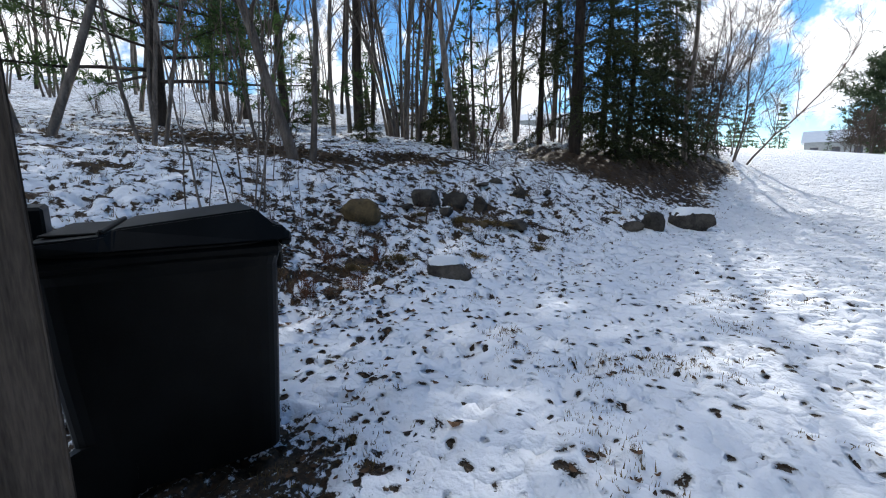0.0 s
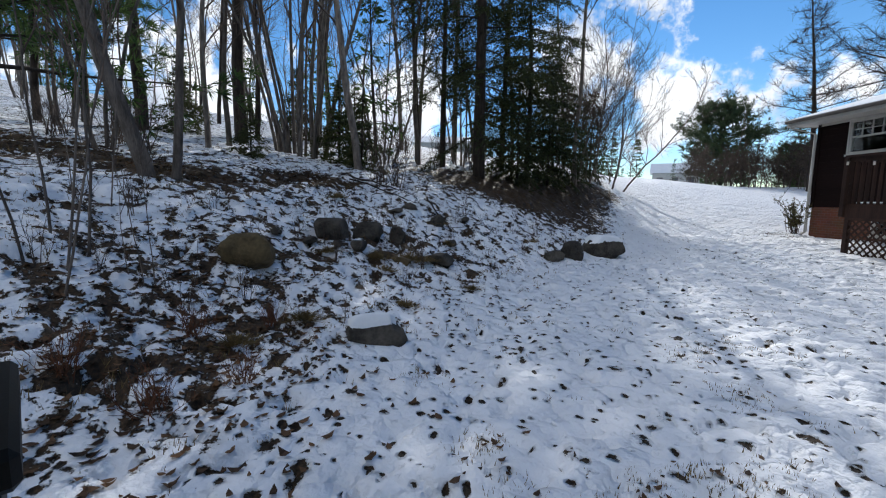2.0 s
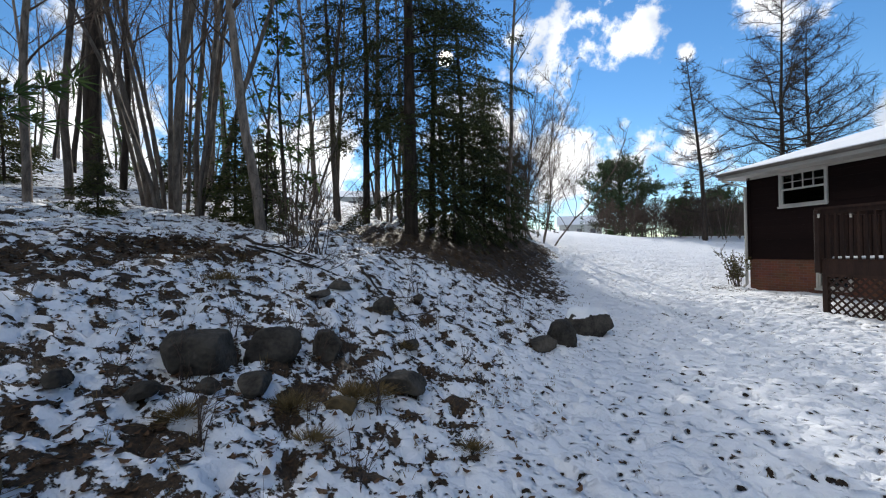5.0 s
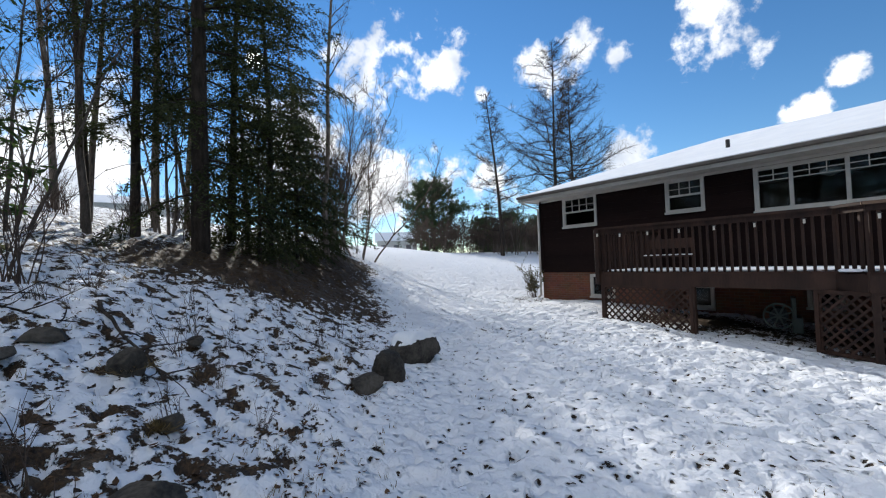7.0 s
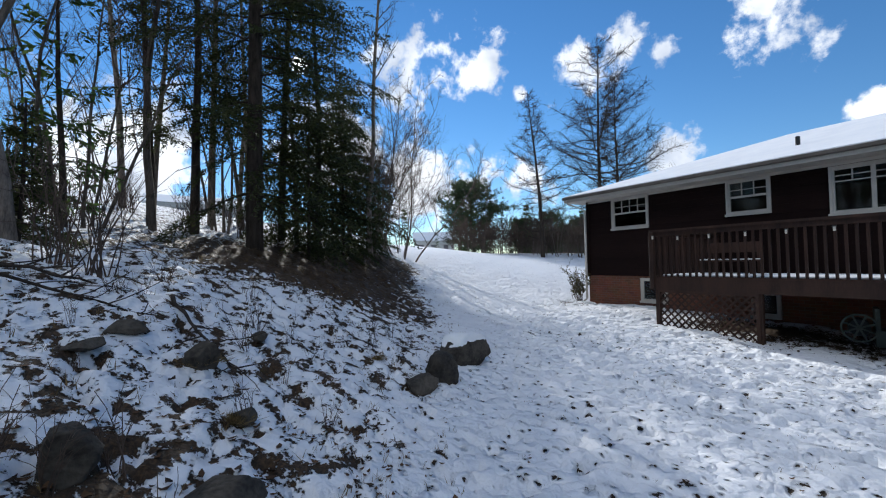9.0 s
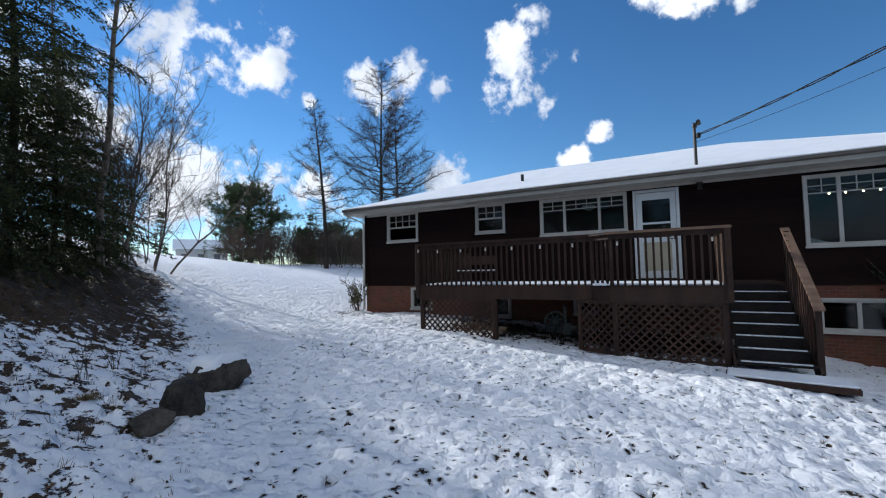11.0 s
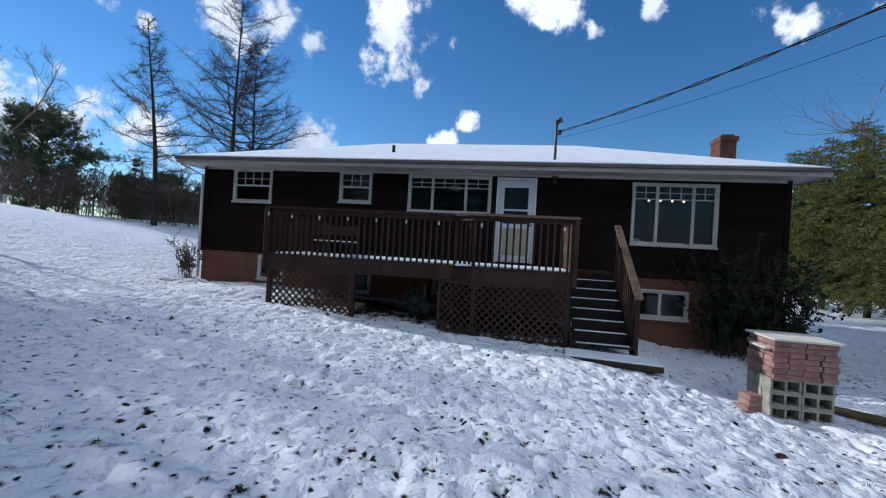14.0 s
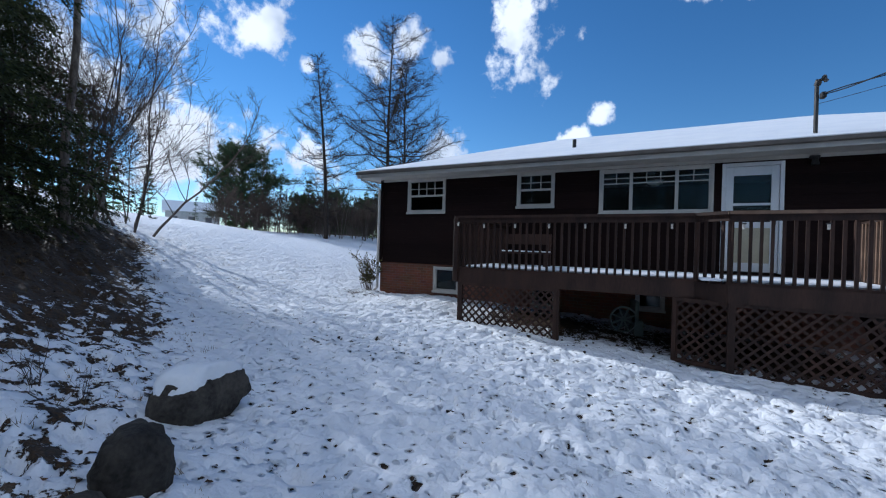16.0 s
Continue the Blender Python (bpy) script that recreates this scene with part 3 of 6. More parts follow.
    for q in ((lo[0], rd[0], rd[1], lo[1]), (lo[1], rd[1], lo[2]), (lo[2], rd[1], rd[0], lo[3]), (lo[3], rd[0], lo[0]), (lo[0], lo[1], lo[2], lo[3])):
        bm.faces.new(q)
    roof = part("roof", bm, GUTTER, house, "dark shingle roof")
    bm = bmesh.new()
    e, t = 0.02, 0.045
    lo = [bm.verts.new(p) for p in ((EAVE_X + e, EY0 + e, 4.215 + t), (EAVE_X + e, EY1 - e, 4.215 + t), (EXB - e, EY1 - e, 4.215 + t), (EXB - e, EY0 + e, 4.215 + t))]
    lb = [bm.verts.new((v.co.x, v.co.y, v.co.z - t - 0.01)) for v in lo]
    rd = [bm.verts.new(p) for p in ((RIDGE_X, EY0 + run, RIDGE_Z + t), (RIDGE_X, EY1 - run, RIDGE_Z + t))]
    for q in ((lo[0], rd[0], rd[1], lo[1]), (lo[1], rd[1], lo[2]), (lo[2], rd[1], rd[0], lo[3]), (lo[3], rd[0], lo[0])):
        bm.faces.new(q)
    for k in range(4):
        bm.faces.new((lo[k], lo[(k + 1) % 4], lb[(k + 1) % 4], lb[k]))
    part("snow_cover", bm, ROOF_SNOW, roof, "thin snow on the roof")
    # soffit, fascia, gutter
    part("soffit", boxes((EAVE_X + 0.03, WX + 0.02, EY0 + 0.03, EY1 - 0.03, SOFFIT, SOFFIT + 0.02), (WX + 0.02, EXB - 0.03, HY1, EY1 - 0.03, SOFFIT, SOFFIT + 0.02), (WX + 0.02, EXB - 0.03, EY0 + 0.03, HY0, SOFFIT, SOFFIT + 0.02)), TRIM, house, "cream painted soffit")
    part("fascia", boxes((EAVE_X + 0.005, EAVE_X + 0.03, EY0, EY1, SOFFIT - 0.02, 4.195)), TRIM, house, "cream fascia board")
    part("fascia", boxes((EAVE_X + 0.03, EXB - 0.03, EY1 - 0.03, EY1, SOFFIT - 0.02, 4.195)), TRIM, house)
    part("fascia", boxes((EAVE_X + 0.03, EXB - 0.03, EY0, EY0 + 0.03, SOFFIT - 0.02, 4.195)), TRIM, house)
    part("gutter", boxes((EAVE_X - 0.09, EAVE_X, EY0, EY1, 4.13, 4.22), bevel=0.015), GUTTER, house, "dark metal gutter")
    part("frieze_board", boxes((WX - 0.03, WX - 0.012, HY0, HY1, 3.99, SOFFIT)), TRIM, house)
    # downspout at the far corner
    bm = bmesh.new()
    tube(bm, [(EAVE_X - 0.03, HY1 + 0.28, 4.13), (EAVE_X + 0.02, HY1 + 0.26, 4.0), (WX - 0.08, HY1 + 0.03, 3.78), (WX - 0.08, HY1 + 0.03, 0.75), (WX - 0.25, HY1 + 0.1, 0.6)], 0.04)
    part("downspout", bm, TRIM, house, "cream downspout")
    # vent pipe and chimney
    bm = bmesh.new()
    tube(bm, [(12.2, 8.6, 4.6), (12.2, 8.6, 5.02)], 0.05, 10)
    part("vent_pipe", bm, CABLE, house, "black roof vent pipe")
    ch = part("chimney", boxes((15.05, 15.75, -2.05, -1.57, -0.6, 6.15), (15.0, 15.8, -2.1, -1.55, 6.02, 6.17)), CHIMNEY_BRICK, house, "orange brick chimney")
    part("chimney_cap", boxes((15.1, 15.7, -2.0, -1.62, 6.17, 6.25)), GUTTER, ch)
    return house


house = build_house()


def sash_window(house, y0, y1, z0, z1, lights, label, top_grid=True, trim=0.055):
    """A cream window: frame, sill, and for each light a sash with panes and a grid above. lights: (fraction0, fraction1, columns, rows, share, kind)."""
    w = part("window", boxes((WX - 0.045, WX + 0.10, y0, y0 + trim, z0, z1), (WX - 0.045, WX + 0.10, y1 - trim, y1, z0, z1),
                             (WX - 0.045, WX + 0.10, y0 + trim, y1 - trim, z1 - trim, z1), (WX - 0.045, WX + 0.10, y0 + trim, y1 - trim, z0, z0 + trim), bevel=0.006), TRIM, house, label)
    part("sill", boxes((WX - 0.075, WX - 0.046, y0 - 0.02, y1 + 0.02, z0 - 0.03, z0 + 0.03), bevel=0.006), TRIM, w)
    a, b, c, d = y0 + trim, y1 - trim, z0 + trim, z1 - trim
    for f0, f1, cols, rows, share, hung in lights:
        u0, u1 = a + (b - a) * f0, a + (b - a) * f1
        s = 0.035
        bm = boxes((WX - 0.02, WX + 0.05, u0, u0 + s, c, d), (WX - 0.02, WX + 0.05, u1 - s, u1, c, d), (WX - 0.02, WX + 0.05, u0 + s, u1 - s, c, c + s), (WX - 0.02, WX + 0.05, u0 + s, u1 - s, d - s, d))
        zs = d - (d - c) * share
        if share:
            if hung:
                box(bm, WX - 0.025, WX + 0.05, u0 + s, u1 - s, zs - 0.025, zs + 0.025)
            else:
                box(bm, WX - 0.01, WX + 0.03, u0 + s, u1 - s, zs - 0.011, zs + 0.011)
            for k in range(1, cols):
                y = u0 + s + (u1 - u0 - 2 * s) * k / cols
                box(bm, WX - 0.01, WX + 0.03, y - 0.010, y + 0.010, zs, d - s)
            for k in range(1, rows):
                z = zs + (d - s - zs) * k / rows
                box(bm, WX - 0.0095, WX + 0.0295, u0 + s, u1 - s, z - 0.010, z + 0.010)
        sash = part("sash", bm, TRIM, w)
        pane = part("pane", boxes((WX + 0.014, WX + 0.020, u0 + s, u1 - s, c + s, d - s)), GLASS, w)
        pane.visible_shadow = False
    return w


sash_window(house, *OPENINGS[0], [(0, 1, 4, 2, 0.5, True)], "cream single-hung window with small panes above")
sash_window(house, *OPENINGS[1], [(0, 1, 3, 2, 0.5, True)], "small cream single-hung window with grid")
sash_window(house, *OPENINGS[2], [(0, 0.29, 2, 2, 0.3, False), (0.29, 0.71, 3, 2, 0.3, False), (0.71, 1, 2, 2, 0.3, False)], "wide three-light kitchen window")
sash_window(house, *OPENINGS[4], [(0, 0.27, 2, 2, 0.24, False), (0.27, 0.71, 3, 2, 0.24, False), (0.71, 1, 2, 2, 0.24, False)], "large three-light picture window", trim=0.05)
sash_window(house, *OPENINGS[5], [(0, 0.5, 1, 1, 0, False), (0.5, 1, 1, 1, 0, False)], "low basement slider window")
sash_window(house, *OPENINGS[6], [(0, 1, 1, 1, 0, False)], "small basement window in brick")
sash_window(house, *OPENINGS[7], [(0, 1, 1, 1, 0, False)], "small basement window under the deck")
sash_window(house, *OPENINGS[8], [(0, 1, 1, 1, 0, False)], "small basement window under the deck")


def build_door():
    y0, y1, z0, z1 = OPENINGS[3]
    d = part("door", boxes((WX - 0.045, WX + 0.1, y0, y0 + 0.07, z0, z1), (WX - 0.045, WX + 0.1, y1 - 0.07, y1, z0, z1), (WX - 0.045, WX + 0.1, y0 + 0.07, y1 - 0.07, z1 - 0.07, z1), bevel=0.006), DOORPAINT, house, "white glazed storm door, closed")
    a, b = y0 + 0.075, y1 - 0.075
    part("leaf", boxes((WX - 0.01, WX + 0.04, a, a + 0.13, z0 + 0.02, z1 - 0.08), (WX - 0.01, WX + 0.04, b - 0.13, b, z0 + 0.02, z1 - 0.08), (WX - 0.01, WX + 0.04, a + 0.13, b - 0.13, z1 - 0.26, z1 - 0.08),
                       (WX - 0.01, WX + 0.04, a + 0.13, b - 0.13, 3.08, 3.13), (WX - 0.01, WX + 0.04, a + 0.13, b - 0.13, 2.62, 2.74), (WX - 0.01, WX + 0.04, a + 0.13, b - 0.13, z0 + 0.02, z0 + 0.2), bevel=0.005), DOORPAINT, d)
    part("lower_panel", boxes((WX + 0.008, WX + 0.03, a + 0.13, b - 0.13, z0 + 0.2, 2.62)), CREAMPANEL, d, "yellowed cream lower panel")
    p = part("pane", boxes((WX + 0.012, WX + 0.018, a + 0.13, b - 0.13, 2.74, z1 - 0.26)), GLASS, d)
    p.visible_shadow = False
    bm = bmesh.new()
    tube(bm, [(WX - 0.012, a + 0.06, 2.68), (WX - 0.06, a + 0.06, 2.68), (WX - 0.06, a + 0.06, 2.8), (WX - 0.012, a + 0.06, 2.8)], 0.012, 6)
    part("door_handle", bm, METAL, d, "metal pull handle")


build_door()


# ---------------------------------------------------------------- deck
DECK_Z = 1.66
RAIL_Z = 2.68
FRONT = [(8.25, 10.05), (8.25, 5.95), (7.95, 5.55), (7.95, 3.68)]       # outer edge of the deck


def build_deck():
    deck = thing("deck", (0, 0, 0), "raised brown-stained timber deck with snow on its boards", "deck")
    # deck boards run along the house
    x = 7.97
    while x < WX - 0.06:
        y1 = 10.05 if x > 8.25 else (5.95 if x > 8.22 else 5.55 + (x - 7.95) * 0.4 / 0.3)
        y0 = 3.68 if x < 9.62 else 2.62
        part("deck_board", boxes((x, x + 0.135, y0, y1, DECK_Z - 0.035, DECK_Z)), DECKWOOD, deck)
        x += 0.142
    # snow on the boards, as one low sheet with a soft edge
    bm = bmesh.new()

    def sheet(x0, x1, y0, y1):
        box(bm, x0, x1, y0, y1, DECK_Z + 0.001, DECK_Z + 0.045, 0.018)
    sheet(8.33, 9.9, 5.9, 9.9), sheet(8.03, 9.6, 3.75, 5.9)
    part("snow", bm, ROOF_SNOW, deck, "thin snow lying on the deck")
    # rim joists
    for (xa, ya), (xb, yb) in zip(FRONT, FRONT[1:]):
        bm = bmesh.new()
        beam(bm, (xa, ya, DECK_Z - 0.165), (xb, yb, DECK_Z - 0.165), 0.045, 0.25, 0.006)
        part("rim_joist", bm, DECKWOOD, deck)
    part("rim_joist", boxes((8.25, WX, 10.0, 10.045, DECK_Z - 0.29, DECK_Z - 0.04)), DECKWOOD, deck)
    part("rim_joist", boxes((7.95, 9.6, 3.69, 3.735, DECK_Z - 0.29, DECK_Z - 0.04)), DECKWOOD, deck)
    part("rim_joist", boxes((9.62, 9.66, 2.62, 3.69, DECK_Z - 0.29, DECK_Z - 0.04)), DECKWOOD, deck)
    # posts down to the ground
    for px, py in ((8.3, 9.98), (8.3, 8.05), (8.3, 6.2), (8.0, 3.76), (9.7, 2.7), (8.0, 5.5)):
        part("post", boxes((px - 0.045, px + 0.045, py - 0.045, py + 0.045, gz(px, py) - 0.15, DECK_Z - 0.04), bevel=0.006), DECKWOOD, deck)
    # railing runs
    runs = list(zip(FRONT, FRONT[1:])) + [((7.95, 3.68), (9.55, 3.68)), ((8.25, 10.05), (WX - 0.05, 10.05))]
    bal = boxes((-0.019, 0.019, -0.019, 0.019, DECK_Z - 0.26, RAIL_Z - 0.1))
    bal_mesh = finish(bal, "baluster", DECKWOOD)
    # end-run balusters: the sun on them is painted with the paler wood
    pale_mesh = bal_mesh.copy()
    pale_mesh.materials[0] = PALEWOOD
    post_mesh = finish(boxes((-0.045, 0.045, -0.045, 0.045, DECK_Z - 0.28, RAIL_Z - 0.045), bevel=0.006), "rail_post", DECKWOOD)
    for (xa, ya), (xb, yb) in runs:
        L = math.hypot(xb - xa, yb - ya)
        ux, uy = (xb - xa) / L, (yb - ya) / L
        ang = math.degrees(math.atan2(uy, ux))
        bm = bmesh.new()
        beam(bm, (xa - ux * 0.03, ya - uy * 0.03, RAIL_Z - 0.02), (xb + ux * 0.03, yb + uy * 0.03, RAIL_Z - 0.02), 0.14, 0.036, 0.006)
        # caps at the stair end take the paler wood as painted sunlight
        part("cap_rail", bm, PALEWOOD if xa < 8.0 and L > 0.8 else DECKWOOD, deck)
        bm = bmesh.new()
        beam(bm, (xa, ya, RAIL_Z - 0.085), (xb, yb, RAIL_Z - 0.085), 0.038, 0.089, 0.005)
        part("top_rail", bm, DECKWOOD, deck)
        k = max(1, round(L / 0.128))
        for i in range(k + 1):
            ob = new("baluster", pale_mesh if ya == yb == 3.68 else bal_mesh)
            ob.parent = deck
            off = -0.045
            ob.matrix_basis = pose(xa + ux * L * i / k - uy * off * -1, ya + uy * L * i / k - ux * off, 0, 0, 0, ang)
        for f in (() if L < 0.8 else (0,) if (xb, yb) == FRONT[1] else (1,) if (xa, ya) == FRONT[2] else (0, 1)):
            ob = new("rail_post", post_mesh)
            ob.parent = deck
            ob.matrix_basis = pose(xa + ux * L * f + uy * 0.03, ya + uy * L * f + ux * 0.03, 0, 0, 0, ang)
    return deck


deck = build_deck()


def lattice_panel(p, q, z0, z1, label):
    """Crossed diagonal slats in a frame, from plan point p to q; z0 holds the ground height at both ends."""
    p, q = Vector((*p, 0)), Vector((*q, 0))
    L = (q - p).length
    turn = (q - p).to_track_quat("X", "Z").to_matrix().to_4x4()
    th = thing("lattice_panel", (0, 0, 0), label, "lattice", "lattice panels under the deck")
    th.matrix_basis = Matrix.Translation(p) @ turn
    H = z1 - z0
    sp = 0.15
    for layer, s in ((0.0, 1), (0.009, -1)):
        u = -H + 0.02
        while u < L:
            # slat from (u, z0) at 45 degrees
            a0, a1 = max(0, -u), min(H, L - u)
            if a1 - a0 > 0.05:
                x0, x1 = u + a0, u + a1
                if s < 0:
                    x0, x1 = L - x0, L - x1
                bm = bmesh.new()
                d = Vector((x1 - x0, 0, a1 - a0))
                nrm = Vector((-d.z, 0, d.x)).normalized() * 0.018
                c0, c1 = Vector((x0, layer, z0 + a0)), Vector((x1, layer, z0 + a1))
                v = [bm.verts.new(w + Vector((0, dy, 0))) for dy in (0, 0.008) for w in (c0 - nrm, c1 - nrm, c1 + nrm, c0 + nrm)]
                for f in ((0, 1, 2, 3), (7, 6, 5, 4), (0, 4, 5, 1), (1, 5, 6, 2), (2, 6, 7, 3), (3, 7, 4, 0)):
                    bm.faces.new([v[i] for i in f])
                bmesh.ops.recalc_face_normals(bm, faces=bm.faces[:])
                part("slat", bm, DECKWOOD, th)
            u += sp * 1.0
    part("frame", boxes((-0.03, 0.03, -0.02, 0.03, z0 - 0.05, z1), (L - 0.03, L + 0.03, -0.02, 0.03, z0 - 0.05, z1), (0.03, L - 0.03, -0.02, 0.03, z1 - 0.06, z1), (0.03, L - 0.03, -0.02, 0.03, z0 - 0.06, z0)), DECKWOOD, th)
    return th


lattice_panel((8.27, 8.08), (8.27, 9.95), 0.47, DECK_Z - 0.29, "brown lattice skirting with snow behind")
lattice_panel((8.0, 5.5), (8.27, 6.2), 0.42, DECK_Z - 0.29, "narrow angled brown lattice skirting")
lattice_panel((7.98, 3.78), (7.98, 5.48), 0.36, DECK_Z - 0.29, "close brown lattice skirting in shade")


def build_stairs():
    st = thing("deck_stairs", (0, 0, 0), "dark timber steps with snow on the treads", "stairs")
    n, x0, x1, ya, yb = 7, 9.62, 7.86, 2.62, 3.66
    zb = gz(7.9, 3.0)
    rise = (DECK_Z - zb) / (n + 1)
    going = (x0 - x1) / n
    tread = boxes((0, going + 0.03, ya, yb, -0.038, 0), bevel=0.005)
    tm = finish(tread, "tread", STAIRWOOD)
    sm = finish(boxes((0.012, 0.07, ya + 0.07, yb - 0.06, 0.001, 0.018), bevel=0.006), "tread_snow", ROOF_SNOW)
    for k in range(1, n + 1):
        z = DECK_Z - k * rise
        x = x0 - k * going
        t = new("tread", tm)
        t.parent, t.matrix_basis = st, pose(x - 0.03, 0, z)
        s = new("snow", sm)
        s.parent, s.matrix_basis = t, pose(0, 0, 0)
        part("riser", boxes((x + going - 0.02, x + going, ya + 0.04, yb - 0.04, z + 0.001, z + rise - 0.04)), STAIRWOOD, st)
    for y in (ya - 0.04, yb - 0.002):
        bm = bmesh.new()
        beam(bm, (x0 + 0.05, y + 0.02, DECK_Z - 0.2), (x1 - 0.04, y + 0.02, zb - 0.03), 0.04, 0.28)
        part("stringer", bm, DECKWOOD, st)
    # handrail on one side
    y = ya - 0.03
    top, bot = Vector((9.66, y, 2.66)), Vector((7.92, y, 1.36))
    for p, zl in ((top, DECK_Z - 0.3), (bot, zb - 0.1)):
        part("newel", boxes((p.x - 0.045, p.x + 0.045, y - 0.045, y + 0.045, zl, p.z - 0.02), bevel=0.006), DECKWOOD, st)
    bm = bmesh.new()
    beam(bm, top + Vector((0.1, 0, 0.04)), bot + Vector((-0.14, 0, -0.07)), 0.14, 0.036, 0.006)
    part("handrail", bm, PALEWOOD, st, "pale sloping handrail")
    for k in range(1, 12):
        f = k / 12
        p = top.lerp(bot, f)
        zt = DECK_Z - 0.2 + (zb - DECK_Z + 0.2) * f
        part("baluster", boxes((p.x - 0.019, p.x + 0.019, y + 0.025, y + 0.063, zt, p.z)), DECKWOOD, st)


build_stairs()


# ---------------------------------------------------------------- trees
class Wood:
    """Collects tapered round limbs, and needles or leaves, as plain arrays."""

    def __init__(self, seed):
        self.r = random.Random(seed)
        self.v, self.f, self.n = [], [], 0
        self.lv, self.lf = [], []

    def limb(self, pts, r0, r1, sides=5):
        m = len(pts)
        P = np.array([tuple(p) for p in pts])
        D = np.gradient(P, axis=0)
        D /= np.linalg.norm(D, axis=1)[:, None] + 1e-9
        ref = np.array([0.31, 0.95, 0.05]) if abs(D[0, 2]) > 0.5 else np.array([0, 0, 1.0])
        U = np.cross(D, ref)
        U /= np.linalg.norm(U, axis=1)[:, None] + 1e-9
        W = np.cross(D, U)
        R = np.linspace(r0, r1, m)
        a = np.arange(sides) * 2 * math.pi / sides
        ring = P[:, None] + R[:, None, None] * (np.cos(a)[None, :, None] * U[:, None] + np.sin(a)[None, :, None] * W[:, None])
        base = self.n
        self.v.append(ring.reshape(-1, 3))
        for k in range(m - 1):
            for i in range(sides):
                j = (i + 1) % sides
                self.f.append((base + k * sides + i, base + k * sides + j, base + (k + 1) * sides + j, base + (k + 1) * sides + i))
        self.n += m * sides

    def path(self, p, d, length, n, wander=0.1, lift=0.0):
        pts, p, d = [Vector(p)], Vector(p), Vector(d).normalized()
        for k in range(n):
            d = (d + Vector((self.r.gauss(0, wander), self.r.gauss(0, wander), self.r.gauss(0, wander) + lift))).normalized()
            p = p + d * (length / n)
            pts.append(p.copy())
        return pts

    def leaf(self, p, d, length, width, side=None):
        d = Vector(d).normalized()
        s = (side or Vector((self.r.gauss(0, 1), self.r.gauss(0, 1), self.r.gauss(0, 1)))).cross(d)
        if s.length < 1e-4:
            s = Vector((1, 0, 0))
        s = s.normalized() * width * 0.5
        k = len(self.lv)
        self.lv += [p - s * 0.4, p + d * length * 0.5 + s, p + d * length, p + d * length * 0.5 - s]
        self.lf.append((k, k + 1, k + 2, k + 3))

    def wood_mesh(self, name, mat):
        return mesh_from(name, np.concatenate(self.v), self.f, mat, True)

    def leaf_mesh(self, name, mat):
        return mesh_from(name, self.lv, self.lf, mat)


def sub(a, b, f):
    return a + (b - a) * f


def along(pts, f):
    k = f * (len(pts) - 1)
    i = min(int(k), len(pts) - 2)
    return pts[i].lerp(pts[i + 1], k - i), (pts[i + 1] - pts[i]).normalized()


def bare_tree(seed, height, r0, stems=1, spread=0.12, first=0.3, limbs=16, reach=0.32, up=0.55, twigs=5, mat=None, lean=(0, 0), fine=1.0, sway=0.05, gnarl=0.11, stout=1.0, foot=0.16):
    """A leafless broadleaf: stems, limbs, branches and twigs. Returns the trunk and the branch mesh."""
    T, B = Wood(seed), Wood(seed + 500)
    r = T.r
    for s in range(stems):
        a = 2 * math.pi * s / max(stems, 1) + r.random()
        h = height * (r.uniform(0.75, 1.0) if stems > 1 else 1)
        out = spread * r.uniform(0.5, 1.3) if stems > 1 else 0.0
        base = Vector((math.cos(a), math.sin(a), 0)) * (foot * (stems > 1) * r.uniform(0.5, 1.6)) - Vector((0, 0, 0.3))
        d = Vector((math.cos(a) * out + lean[0], math.sin(a) * out + lean[1], 1))
        rr = r0 * (r.uniform(0.6, 1.1) if stems > 1 else 1)
        pts = T.path(base, d, h, 12, sway, 0.03)
        T.limb(pts, rr, rr * 0.12, 7 if rr > 0.06 else 5)
        for k in range(limbs):
            f = first + (0.97 - first) * (k + r.random()) / limbs
            p, t = along(pts, f)
            az = r.random() * 2 * math.pi
            d1 = (Vector((math.cos(az), math.sin(az), 0)) * (1 - up) + t * up + Vector((0, 0, 0.1))).normalized()
            L1 = h * reach * (1.15 - f) * r.uniform(0.6, 1.25) + 0.25
            r1 = rr * (1 - 0.88 * f) * r.uniform(0.3, 0.5) * stout
            l1 = B.path(p, d1, L1, 7, gnarl, 0.06)
            B.limb(l1, max(r1, 0.006), 0.004, 5)
            for j in range(max(2, int(6 * L1 ** 0.5))):
                f2 = r.uniform(0.2, 0.98)
                p2, t2 = along(l1, f2)
                d2 = (t2 + Vector((r.gauss(0, 0.6), r.gauss(0, 0.6), r.gauss(0.12, 0.5)))).normalized()
                L2 = L1 * r.uniform(0.22, 0.5) * (1.1 - 0.5 * f2)
                l2 = B.path(p2, d2, L2, 4, 0.13, 0.05)
                B.limb(l2, max(r1 * 0.35, 0.0045) * fine, 0.003 * fine, 3)
                for i in range(twigs):
                    p3, t3 = along(l2, r.uniform(0.15, 1.0))
                    d3 = (t3 + Vector((r.gauss(0, 0.55), r.gauss(0, 0.55), r.gauss(0.1, 0.45)))).normalized()
                    B.limb(B.path(p3, d3, L2 * r.uniform(0.3, 0.7), 2, 0.15, 0.03), 0.0035 * fine, 0.002 * fine, 3)
    return T.wood_mesh("trunk", mat or BARK), B.wood_mesh("crown", mat if mat is PALEBARK else TWIG)


